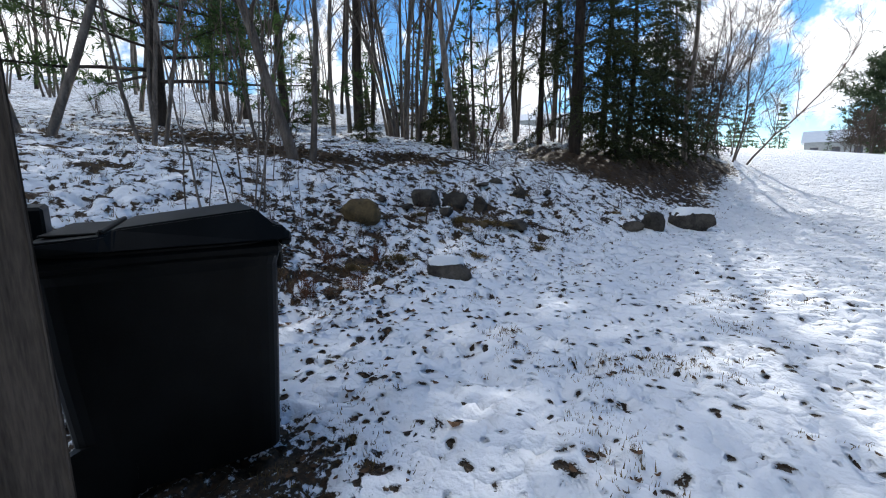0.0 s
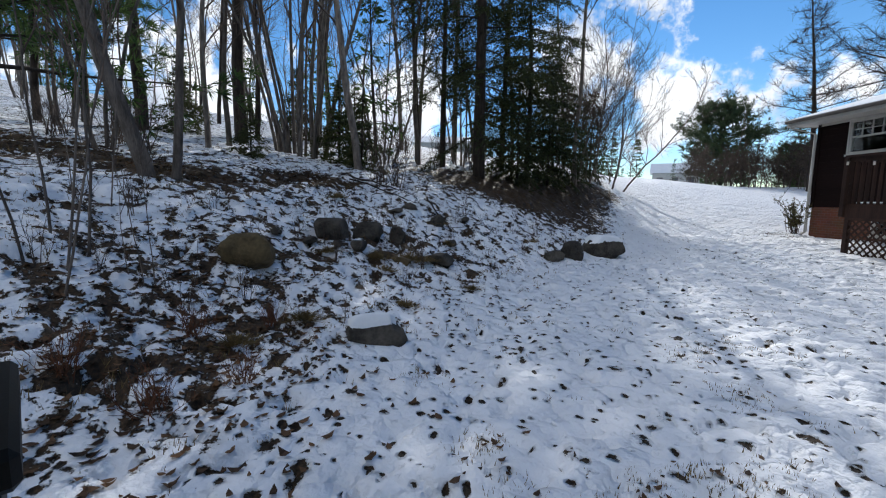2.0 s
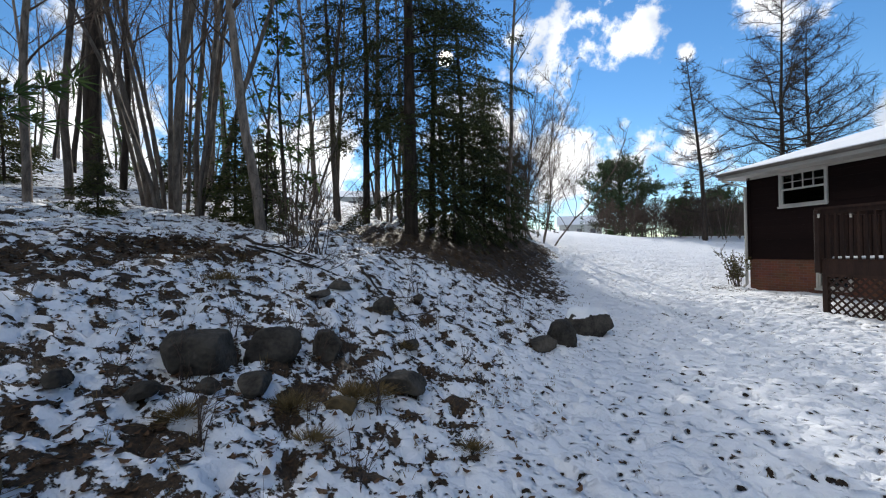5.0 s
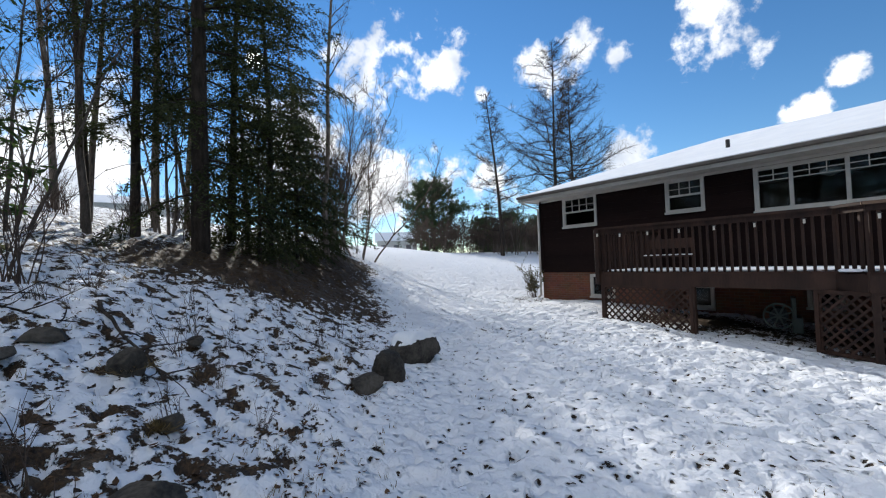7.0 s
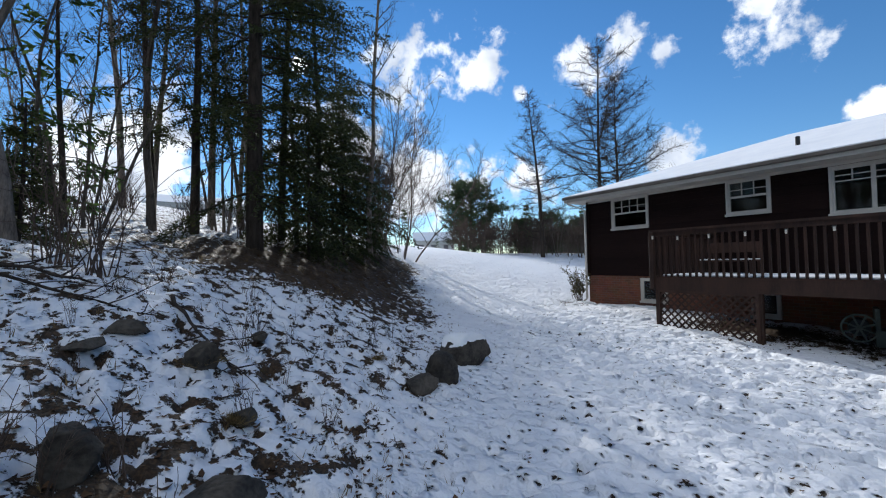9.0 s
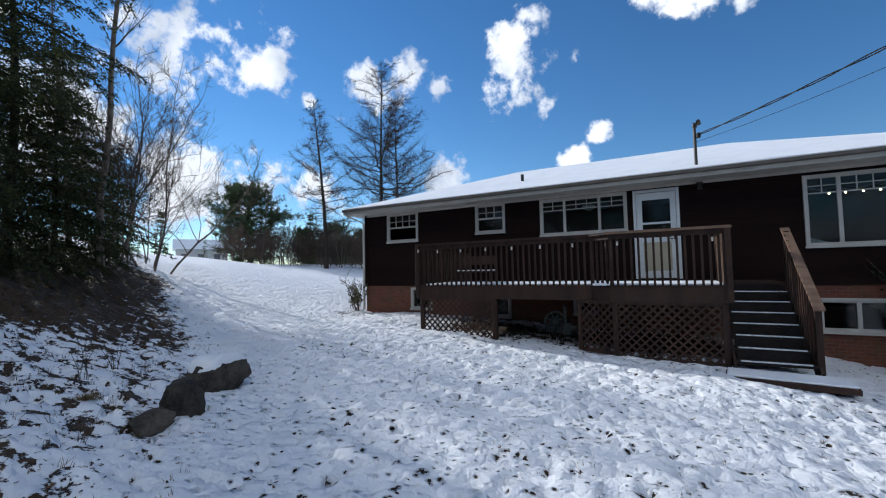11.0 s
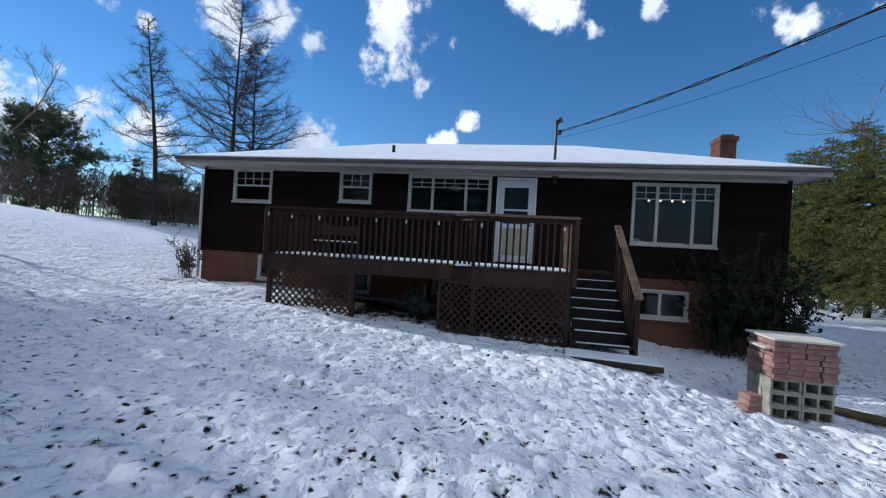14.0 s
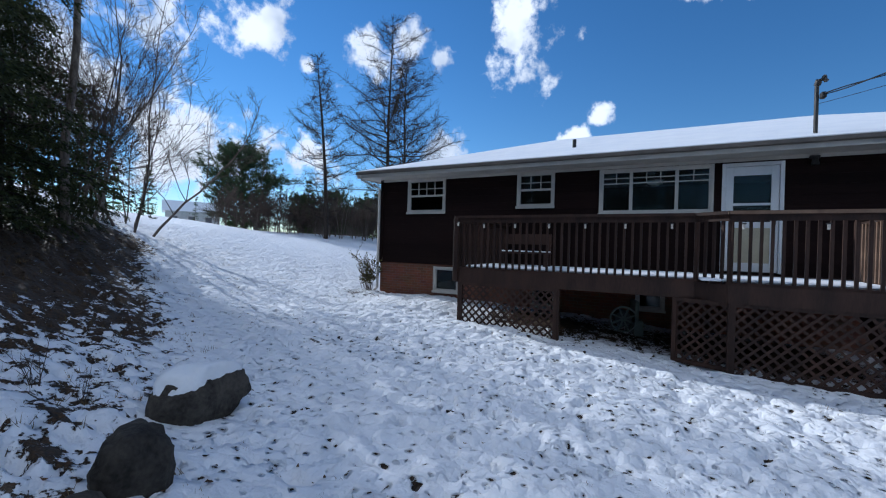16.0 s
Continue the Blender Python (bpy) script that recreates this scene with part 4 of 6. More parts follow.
def conifer(seed, height, r0, reach, first=0.08, whorls=26, per=6, needles=SPRUCE, bark=None, droop=-0.06, density=1.0, size=1.0, thin=0.0, shape=1.0, spray=0.34):
    """A spruce or fir: whorls of boughs carrying flat sprays of needles. thin: share of boughs left out."""
    T, B = Wood(seed), Wood(seed + 700)
    r = T.r
    pts = T.path((0, 0, -0.3), (0, 0, 1), height + 0.3, 12, 0.012, 0.02)
    T.limb(pts, r0, 0.012, 8)
    for k in range(whorls):
        f = first + (0.985 - first) * (k + 0.5 * r.random()) / whorls
        for i in range(per):
            if r.random() < thin:
                continue
            p, t = along(pts, min(0.99, f + r.uniform(-0.012, 0.012)))
            az = 2 * math.pi * (i + r.random()) / per + k
            g = (f - first) / (1 - first)
            L = reach * ((1 - g) ** shape * 0.95 + 0.06) * r.uniform(0.45, 1.2) * (0.75 + 0.25 * min(1, g * 6))
            rise = sub(-0.12, 0.5, g)
            b = T.path(p, Vector((math.cos(az), math.sin(az), rise)), L, 6, 0.09, droop)
            T.limb(b, max(0.008, 0.0095 * L), 0.003, 4)
            m = max(5, int(L * 10 * density))
            for j in range(m):
                f2 = 0.12 + 0.88 * (j + r.random()) / m
                p2, t2 = along(b, min(f2, 1.0))
                side = 1 if j % 2 else -1
                lat = t2.cross(Vector((0, 0, 1))).normalized() * side
                tw = (t2 * 0.75 + lat * r.uniform(0.3, 1.2) + Vector((0, 0, r.uniform(-0.45, 0.15)))).normalized()
                tl = min(L * 0.42, spray) * r.uniform(0.4, 1.35) * (1.15 - 0.5 * f2)
                nn = max(4, int(tl * 30 * density / size))
                for q in range(nn):
                    fq = (q + r.random()) / nn
                    pp = p2 + tw * tl * fq + Vector((r.gauss(0, 0.02), r.gauss(0, 0.02), -0.25 * tl * fq * fq + r.gauss(0, 0.02)))
                    dn = tw * 0.7 + lat * r.uniform(-1.0, 1.0) + Vector((r.gauss(0, 0.3), r.gauss(0, 0.3), r.gauss(-0.05, 0.35)))
                    B.leaf(pp, dn, 0.15 * size * r.uniform(0.6, 1.35), 0.05 * size)
    return T.wood_mesh("trunk", bark or DARKBARK), B.leaf_mesh("needles", needles)


def pine(seed, height, r0, reach, first=0.15, boughs=50, needles=PINE, tufts=13, tuft_len=0.13, bark=None, up=0.25, blades=14, oval=0.0, wide=0.085):
    """A white pine: long boughs with round tufts of needles at the twig ends."""
    T, B = Wood(seed), Wood(seed + 900)
    r = T.r
    pts = T.path((0, 0, -0.3), (0, 0, 1), height + 0.3, 10, 0.02, 0.02)
    T.limb(pts, r0, 0.02, 8)
    for k in range(boughs):
        f = first + (0.99 - first) * (k + r.random()) / boughs
        p, t = along(pts, min(f, 0.995))
        g = (f - first) / (1 - first)
        az = k * 2.4 + r.uniform(-0.4, 0.4)
        env = (1 - g) ** 0.7 if not oval else max(0.12, math.sin(math.pi * min(1, 0.12 + 0.86 * g)) ** 0.6)
        L = reach * env * r.uniform(0.65, 1.15) + 0.2
        b = T.path(p, Vector((math.cos(az), math.sin(az), up + 0.4 * g)), L, 6, 0.09, 0.02)
        T.limb(b, max(0.010, 0.010 * L), 0.004, 4)
        for j in range(int(tufts * (0.5 + 0.5 * L / reach))):
            f2 = 0.3 + 0.7 * (j + r.random()) / tufts
            p2, t2 = along(b, min(1, f2))
            d2 = (t2 + Vector((r.gauss(0, 0.8), r.gauss(0, 0.8), r.gauss(0.05, 0.3)))).normalized()
            tw = T.path(p2, d2, L * r.uniform(0.12, 0.3) + 0.08, 3, 0.1, 0.05)
            T.limb(tw, 0.006, 0.003, 3)
            for p3 in tw[1:]:
                for q in range(blades):
                    dn = (d2 * 0.7 + Vector((r.gauss(0, 0.7), r.gauss(0, 0.7), r.gauss(0.1, 0.6)))).normalized()
                    B.leaf(p3, dn, tuft_len * r.uniform(0.7, 1.2), tuft_len * wide)
    return T.wood_mesh("trunk", bark or DARKBARK), B.leaf_mesh("needles", needles)


def larch(seed, height, r0, reach, first=0.13, shape=0.8, boughs=84, rise=0.0):
    """A leafless larch: straight trunk, uneven level boughs with upturned tips and fine twigs."""
    T, B = Wood(seed), Wood(seed + 300)
    r = T.r
    pts = T.path((0, 0, -0.3), (0, 0, 1), height + 0.3, 12, 0.02, 0.02)
    T.limb(pts, r0, 0.02, 7)
    for k in range(boughs):
        f = first + (0.99 - first) * (k + r.random()) / boughs
        p, t = along(pts, min(f, 0.995))
        g = (f - first) / (1 - first)
        az = k * 2.4 + r.uniform(-0.7, 0.7)
        # some tiers are nearly bare
        tier = 0.55 + 0.6 * abs(math.sin(g * 11 + seed + az))
        L = reach * ((1 - g) ** shape) * min(1.0, 0.35 + 2.2 * g) * r.uniform(0.25, 1.2) * tier + 0.3
        b = B.path(p, Vector((math.cos(az), math.sin(az), rise + 0.35 * g)), L, 7, 0.13, 0.035)
        B.limb(b, max(0.014, 0.010 * L), 0.006, 4)
        for j in range(int(14 + 15 * L)):
            p2, t2 = along(b, r.uniform(0.2, 1))
            d2 = (t2 * 0.6 + Vector((r.gauss(0, 0.6), r.gauss(0, 0.6), r.gauss(0.12, 0.45)))).normalized()
            l2 = B.path(p2, d2, r.uniform(0.2, 1.0) * (0.4 + 0.35 * L ** 0.5), 3, 0.25, 0.03)
            B.limb(l2, 0.010, 0.006, 3)
    return T.wood_mesh("trunk", DARKBARK), B.wood_mesh("crown", DARKBARK)


def plant(meshes, name, label, category, x, y, turn=0.0, scale=1.0, crown="crown", group="", tilt=(0, 0)):
    t = new(name)
    tagged(t, label, category, group)
    t.matrix_basis = pose(x, y, gz(x, y) - 0.02, tilt[0], tilt[1], turn) @ Matrix.Scale(scale, 4)
    for nm, me in zip(("trunk", crown), meshes):
        ob = new(nm, me)
        ob.parent = t
    return t


rng = random.Random(11)
# the big spruce beside the lawn and the firs next to it
plant(conifer(1, 20, 0.23, 3.7, 0.07, 56, 6, SPRUCE, thin=0.44, density=1.15, size=0.58, shape=0.42, droop=-0.11, spray=0.62), "spruce_tree", "tall dark spruce with sparse drooping boughs", "tree", 0.9, 16.3, 30, crown="needles")
fir = conifer(2, 7.5, 0.09, 2.3, 0.04, 26, 6, SPRUCE, density=1.15, thin=0.31, size=0.6, shape=0.5, droop=-0.09, spray=0.42)
plant(fir, "fir_tree", "dense dark fir beside the big spruce", "tree", 3.0, 18.2, 0, 1.35, "needles")
plant(fir, "fir_tree", "bushy dark fir at the bank's end", "tree", 7.6, 23.8, 80, 0.62, "needles")
plant(fir, "fir_tree", "full dark fir behind the bank's end", "tree", 5.0, 21.6, 200, 0.95, "needles")
plant(fir, "fir_tree", "low dark fir below the big spruce", "tree", 2.4, 16.8, 260, 0.6, "needles")
plant(fir, "fir_tree", "low dark fir at the bank's crest", "tree", 3.9, 18.3, 20, 0.66, "needles")
plant(fir, "fir_tree", "low dark fir among the shrub trees", "tree", 5.6, 20.4, 310, 0.55, "needles")
lean_fir = conifer(12, 13, 0.13, 2.3, 0.22, 30, 5, SPRUCE, density=0.9, thin=0.58, size=0.7, shape=0.4, droop=-0.12, spray=0.5)
for x, y, a, k in ((-0.4, 18.2, 150, 1.0), (-1.4, 18.4, 60, 0.9), (2.2, 19.6, 250, 1.1)):
    plant(lean_fir, "thin_spruce", "slim dark spruce with patchy boughs in the wood", "tree", x, y, a, k, "needles", "slim spruces of the wood")
small = conifer(3, 1.7, 0.025, 0.75, 0.03, 14, 6, YOUNGDARK, density=1.8, size=0.45, thin=0.15, spray=0.3)
plant(small, "young_fir", "small green fir sapling on the bank", "tree", -2.75, 13.2, 0, 1.25, "needles")
plant(small, "young_fir", "small green fir sapling in the wood", "tree", -3.6, 14.2, 70, 1.5, "needles")
for x, y, k in ((-5.6, 12.6, 0.9), (-6.6, 19.4, 1.8), (-9.5, 16.2, 1.6), (-5.0, 24.0, 1.9)):
    plant(small, "young_fir", "olive-green young fir under the bare trees", "tree", x, y, x * 50, k, "needles", "young firs of the wood")
# white pine at the top of the bank
plant(pine(4, 13, 0.2, 4.7, 0.10, 66, PINE, 18, 0.24, blades=18, up=-0.02, wide=0.11), "pine_tree", "white pine with open feathery boughs", "tree", -10.0, 9.3, 20, crown="needles")
plant(pine(24, 10, 0.12, 3.0, 0.15, 36, PINE, 12, 0.22, blades=16), "pine_tree", "slender white pine at the wood's edge", "tree", -11.5, 14.5, 140, crown="needles")
# leafless trees on the bank
clump = bare_tree(5, 15.0, 0.078, 13, 0.13, 0.22, 12, 0.25, 0.6, 4, sway=0.06, foot=0.5)
plant(clump, "clump_tree", "leafless clump of many slender grey stems", "tree", -4.8, 14.1, 0)
plant(bare_tree(6, 8.0, 0.11, 2, 0.2, 0.3, 12, 0.34, 0.5, 4, foot=0.1), "bare_tree", "leafless forked tree with smooth grey bark", "tree", -4.3, 6.95, 0)
plant(bare_tree(7, 17, 0.22, 1, 0, 0.35, 18, 0.22, 0.5, 4, DARKBARK), "dark_tree", "tall straight dark trunk, leafless", "tree", -7.2, 15.6, 0)
plant(bare_tree(17, 14, 0.19, 1, 0, 0.3, 16, 0.25, 0.5, 4, DARKBARK), "dark_tree", "thick dark trunk at the wood's edge", "tree", -9.7, 14.4, 0)
plant(bare_tree(27, 11, 0.12, 2, 0.3, 0.3, 12, 0.25, 0.5, 4), "bare_tree", "leafless leaning tree at the fence", "tree", -8.2, 5.2, 0)
plant(bare_tree(28, 9, 0.055, 5, 0.24, 0.2, 10, 0.3, 0.55, 4, sway=0.08, foot=0.25), "clump_tree", "leaning brown stems rising from one stump", "tree", -2.5, 16.2, 40)
slim = [bare_tree(64 + k, 15, 0.13, 1, 0, 0.3, 18, 0.2, 0.55, 4, sway=0.03) for k in range(2)]
for k, (x, y, c) in enumerate(((-2.5, 23.6, 1.0), (-1.5, 20.9, 0.8), (0.2, 21.6, 1.05), (1.5, 22.0, 0.95), (-5.3, 17.9, 1.0), (-6.4, 24.0, 1.1))):
    plant(slim[k % 2], "bare_tree", "tall straight grey trunk in the open wood", "tree", x, y, k * 63, c)
saps = [bare_tree(40 + k, 3.6, 0.011, 3, 0.10, 0.4, 4, 0.2, 0.75, 2, fine=0.8) for k in range(2)]
for k, (x, y, s) in enumerate(((-3.6, 4.5, 1.15), (-3.4, 3.95, 1.25), (-3.95, 3.95, 0.7), (-4.2, 5.6, 0.7), (-2.9, 4.4, 0.45))):
    plant(saps[k % 2], "sapling", "thin leafless saplings rising from the snow", "sapling", x, y, k * 70, s)
alder = [bare_tree(50 + k, 7.5, 0.045, 4, 0.3, 0.15, 16, 0.42, 0.42, 4, sway=0.1, gnarl=0.17, foot=0.3) for k in range(2)]
for k, (x, y, s) in enumerate(((5.6, 20.8, 1.0), (6.6, 22.4, 1.15), (8.3, 22.7, 1.2), (8.7, 24.6, 0.9), (4.6, 20.2, 0.95), (7.4, 23.6, 1.1))):
    plant(alder[k % 2], "alder_clump", "leafless many-stemmed shrub tree in low sun", "tree", x, y, k * 63, s)
plant(bare_tree(58, 15, 0.11, 1, 0, 0.45, 14, 0.16, 0.6, 4), "bare_tree", "tall slim pale trunk behind the firs", "tree", 5.6, 20.0, 0)
plant(bare_tree(59, 13, 0.09, 1, 0, 0.4, 14, 0.18, 0.6, 4), "bare_tree", "slim leafless trunk beside the firs", "tree", 2.6, 19.2, 0)
for k, (x, y, c) in enumerate(((6.6, 25.2, 0.8),)):
    plant(slim[k % 2], "bare_tree", "tall slim leafless tree behind the shrub trees", "tree", x, y, k * 90, c)
# the wood behind: shared kinds
kinds = [bare_tree(60 + k, 13, 0.10, 1, 0, 0.25, 14, 0.27, 0.5, 3, (BARK, DARKBARK)[k % 2], fine=1.5, sway=0.05) for k in range(3)] + [bare_tree(70, 9, 0.05, 4, 0.15, 0.25, 7, 0.32, 0.6, 3, fine=1.5, sway=0.07)]
far_fir = [conifer(80 + k, 9, 0.10, 2.0, 0.06, 16, 5, PINE, density=0.5, size=1.8, thin=0.3) for k in range(2)]
distant_fir = [conifer(85 + k, 9, 0.10, 2.0, 0.06, 12, 5, PINE, density=0.3, size=2.8, thin=0.15) for k in range(2)]
placed = []
for k in range(900):
    d = 4.5 + 36 * rng.random() ** 1.3
    y = rng.uniform(3, 46)
    x = float(toe(y)) - d / 0.78
    if len(placed) >= 72 or any((x - a) ** 2 + (y - b) ** 2 < 1.7 for a, b in placed) or math.hypot(x + 4.8, y - 14.1) < 2 or math.hypot(x - 0.9, y - 16.9) < 2 or (y < 9 and x > -7) or (y < 12 and x < -7.5):
        continue
    if x > -3 - 0.1 * (y - 20) and y > 23:
        continue
    placed.append((x, y))
    if rng.random() < 0.1:
        plant(far_fir[k % 2], "fir_tree", "green fir among the bare trunks", "tree", x, y, rng.uniform(0, 360), rng.uniform(0.35, 0.9), "needles", "trees of the wood")
    else:
        plant(kinds[rng.randrange(4)], "bare_tree", "leafless woodland tree on the snowy slope", "tree", x, y, rng.uniform(0, 360), rng.uniform(0.7, 1.15), group="trees of the wood", tilt=(rng.gauss(0, 2), rng.gauss(0, 2)))
# beyond the lawn: larches, round pine, bare trees
plant(larch(90, 13.8, 0.2, 3.9, 0.12, 0.75, 96), "larch_tree", "tall leafless larch behind the house", "tree", 24.9, 29.7, 0)
broad = larch(91, 17.5, 0.2, 6.8, 0.12, 0.6, 100, 0.1)
plant(broad, "larch_tree", "broad leafless larch with rusty crown", "tree", 27.4, 25.7, 40)
plant(broad, "larch_tree", "second broad larch close beside the first", "tree", 28.6, 25.0, 160, 0.85, tilt=(0, 2))
round_pine = pine(92, 7.8, 0.2, 4.4, 0.05, 100, FARPINE, 14, 0.42, blades=9, oval=1.0, wide=0.14)
for x, y, s in ((35.5, 38.5, 0.55), (33.0, 41.0, 0.48), (38.5, 37.0, 0.5)):
    plant(round_pine, "pine_tree", "low round pine before the neighbouring house", "tree", x, y, x * 40, s, "needles", "distant trees")
plant(round_pine, "pine_tree", "rounded dense pine beyond the lawn", "tree", 29.1, 45.1, 0, crown="needles")
for k in range(100):
    az, dist = radians(rng.uniform(14, 66)), rng.uniform(50, 85)
    f = k % 3
    x, y = dist * math.sin(az), dist * math.cos(az)
    if radians(26.5) < az < radians(30.5) or math.hypot(x - 41.5, y - 44.5) < 6 or math.hypot(x - 39, y - 71) < 7:
        continue
    m = distant_fir[k % 2] if f else kinds[k % 4]
    plant(m, "fir_tree" if f else "bare_tree", "distant tree beyond the snowy lawn", "tree", x, y, k * 50, rng.uniform(0.3, 0.7), "needles" if f else "crown", "distant trees")
for k, (x, y, s, f) in enumerate(((33, 40, 0.4, 3), (27.5, 30.5, 0.6, 3), (29, 29.2, 0.55, 3), (26.2, 31.5, 0.5, 3), (25, 47, 0.35, 9), (33, 47, 0.4, 9), (36, 46, 0.55, 9))):
    m = far_fir[k % 2] if f == 9 else kinds[f]
    plant(m, "fir_tree" if f == 9 else "bare_tree", "tree at the lawn's far edge", "tree", x, y, k * 50, s, "needles" if f == 9 else "crown")
# brushy belt in front of the neighbouring houses
for k in range(26):
    az, dist = radians(32 + 18 * (k + rng.random()) / 26), rng.uniform(44, 52)
    f = k % 5 == 0
    m = far_fir[k % 2] if f else kinds[3]
    plant(m, "fir_tree" if f else "bare_tree", "low tree in the belt beyond the lawn", "tree", dist * math.sin(az), dist * math.cos(az), k * 50, rng.uniform(0.36, 0.62), "needles" if f else "crown", "distant trees")
belt = [bare_tree(75 + k, 3.6, 0.05, 1, 0, 0.1, 26, 0.45, 0.45, 3, fine=2.0, gnarl=0.16) for k in range(2)]
for k in range(44):
    az, dist = radians(29 + 19 * (k + rng.random()) / 44), rng.uniform(40, 46)
    plant(belt[k % 2], "brush_clump", "brown leafless brush before the neighbouring houses", "shrub", dist * math.sin(az), dist * math.cos(az), k * 50, rng.uniform(0.6, 1.15), group="brush beyond the lawn")
# right-hand side: hedge row of spruces on bare trunks, big broken tree, young firs
hedge = [conifer(100 + k, 9.5, 0.15, 2.1, 0.14, 36, 8, HEDGE, density=1.05, size=0.9, shape=0.6, spray=0.45, droop=-0.1) for k in range(2)]
for k in range(10):
    plant(hedge[k % 2], "hedge_spruce", "tall dense green spruce in a row", "tree", 15.5 + k * 1.5, -11.7 + rng.uniform(-0.3, 0.3), k * 77, 1.2 * (1.12 if k < 4 else 0.85) * rng.uniform(0.92, 1.08), "needles", "row of spruces")


def broken_tree(seed):
    """A thick trunk snapped off at the top, with one heavy limb carried on and others below."""
    T, B = Wood(seed), Wood(seed + 1)
    r = T.r
    stem = T.path((0, 0, -0.3), (0.02, 0.02, 1), 6.7, 12, 0.015, 0.02)
    T.limb(stem, 0.22, 0.17, 14)
    tip = stem[-1]
    for k in range(9):
        a = k * 0.7
        T.limb([tip + Vector((0.11 * math.cos(a), 0.11 * math.sin(a), -0.25)), tip + Vector((0.1 * math.cos(a), 0.1 * math.sin(a), r.uniform(0.05, 0.3)))], 0.07, 0.015, 5)

    def bough(p, d, length, r0, depth):
        W = T if depth == 0 else B
        pts = W.path(p, d, length, 8, 0.13 if depth else 0.1, 0.05)
        W.limb(pts, r0, r0 * (0.3 if depth < 2 else 0.4), 8 if depth == 0 else (5 if depth == 1 else 3))
        if depth == 3:
            return
        for j in range((12, 8, 5)[depth]):
            f = r.uniform(0.25, 1.0)
            q, t = along(pts, f)
            side = Vector((r.gauss(0, 1), r.gauss(0, 1), r.gauss(0.25, 0.6))).normalized()
            bough(q, t * 0.75 + side * 0.75, length * r.uniform(0.3, 0.55), max(0.006, r0 * (1 - 0.6 * f) * 0.42), depth + 1)

    for f, az, rise, length, r0 in ((0.86, 2.6, 1.0, 6.0, 0.12), (0.8, -0.4, 0.75, 5.2, 0.09), (0.93, 0.9, 1.3, 4.5, 0.08), (0.55, 3.3, 0.25, 3.6, 0.07), (0.45, -1.2, 0.3, 3.6, 0.07), (0.65, 4.3, 0.5, 4.0, 0.09), (0.3, 0.4, 0.2, 2.4, 0.05)):
        p, t = along(stem, f)
        bough(p, Vector((math.cos(az), math.sin(az), rise)), length, r0, 0)
    return T.wood_mesh("trunk", PALEBARK), B.wood_mesh("crown", PALEBARK)


plant(broken_tree(110), "old_tree", "old leafless tree with thick scarred pale trunk", "tree", 6.9, -7.0, 0)
spreading = bare_tree(111, 8.5, 0.12, 1, 0, 0.25, 30, 0.62, 0.3, 6, PALEBARK, gnarl=0.2, sway=0.08)
plant(spreading, "bare_tree", "leafless spreading tree behind the old trunk", "tree", 8.0, -6.6, 110, 0.95)
plant(spreading, "bare_tree", "leafless tree with low twiggy branches", "tree", 5.3, -6.7, 230, 0.85)
for x, y, a in ((7.9, -8.4, 40), (5.7, -8.8, 150), (9.2, -9.2, 260)):
    plant(spreading, "bare_tree", "leafless pale tree in the yard's edge thicket", "tree", x, y, a, 1.1)
plant(spreading, "bare_tree", "leafless spreading tree beside the mound", "tree", 9.4, -5.5, 0)
plant(bare_tree(112, 6.5, 0.07, 3, 0.25, 0.2, 12, 0.4, 0.45, 5, PALEBARK), "bare_tree", "leafless birch-like tree with peeling bark", "tree", 6.2, -4.9, 40)
yf = conifer(120, 2.6, 0.04, 1.2, 0.05, 11, 7, YOUNGFIR, density=1.1, size=1.1)
for x, y, s in ((5.5, -4.2, 0.95), (4.4, -5.0, 0.85), (7.0, -5.6, 0.8), (6.2, -6.2, 0.9), (3.2, -6.4, 0.9)):
    plant(yf, "young_fir", "yellow-green young fir at the yard's edge", "tree", x, y, x * 90, s, "needles")
for k in range(90):
    az, dist = radians(rng.uniform(112, 205)), rng.uniform(12.5, 50)
    x, y = -0.4 + dist * math.sin(az), 4.1 + dist * math.cos(az)
    if y > -7.5 or (y > -14 and x > 12):
        continue
    if dist > 26 or k % 5 == 0:
        plant(distant_fir[k % 2], "fir_tree", "dark fir in the wood beyond the yard", "tree", x, y, k * 50, rng.uniform(0.4, 0.8), "needles", "trees beyond the yard")
    else:
        plant(kinds[k % 4], "bare_tree", "leafless tree beyond the yard's edge", "tree", x, y, k * 40, rng.uniform(0.5, 0.8), group="trees beyond the yard")
for k, (x, y) in enumerate(((8.0, -8.5), (5.0, -8.0), (3.4, -7.6), (9.5, -11.0), (6.3, -10.2), (11.0, -12.5), (2.2, -9.0))):
    plant(alder[k % 2], "alder_clump", "leafless many-stemmed tree beyond the yard", "tree", x, y, k * 71, rng.uniform(0.75, 1.05))


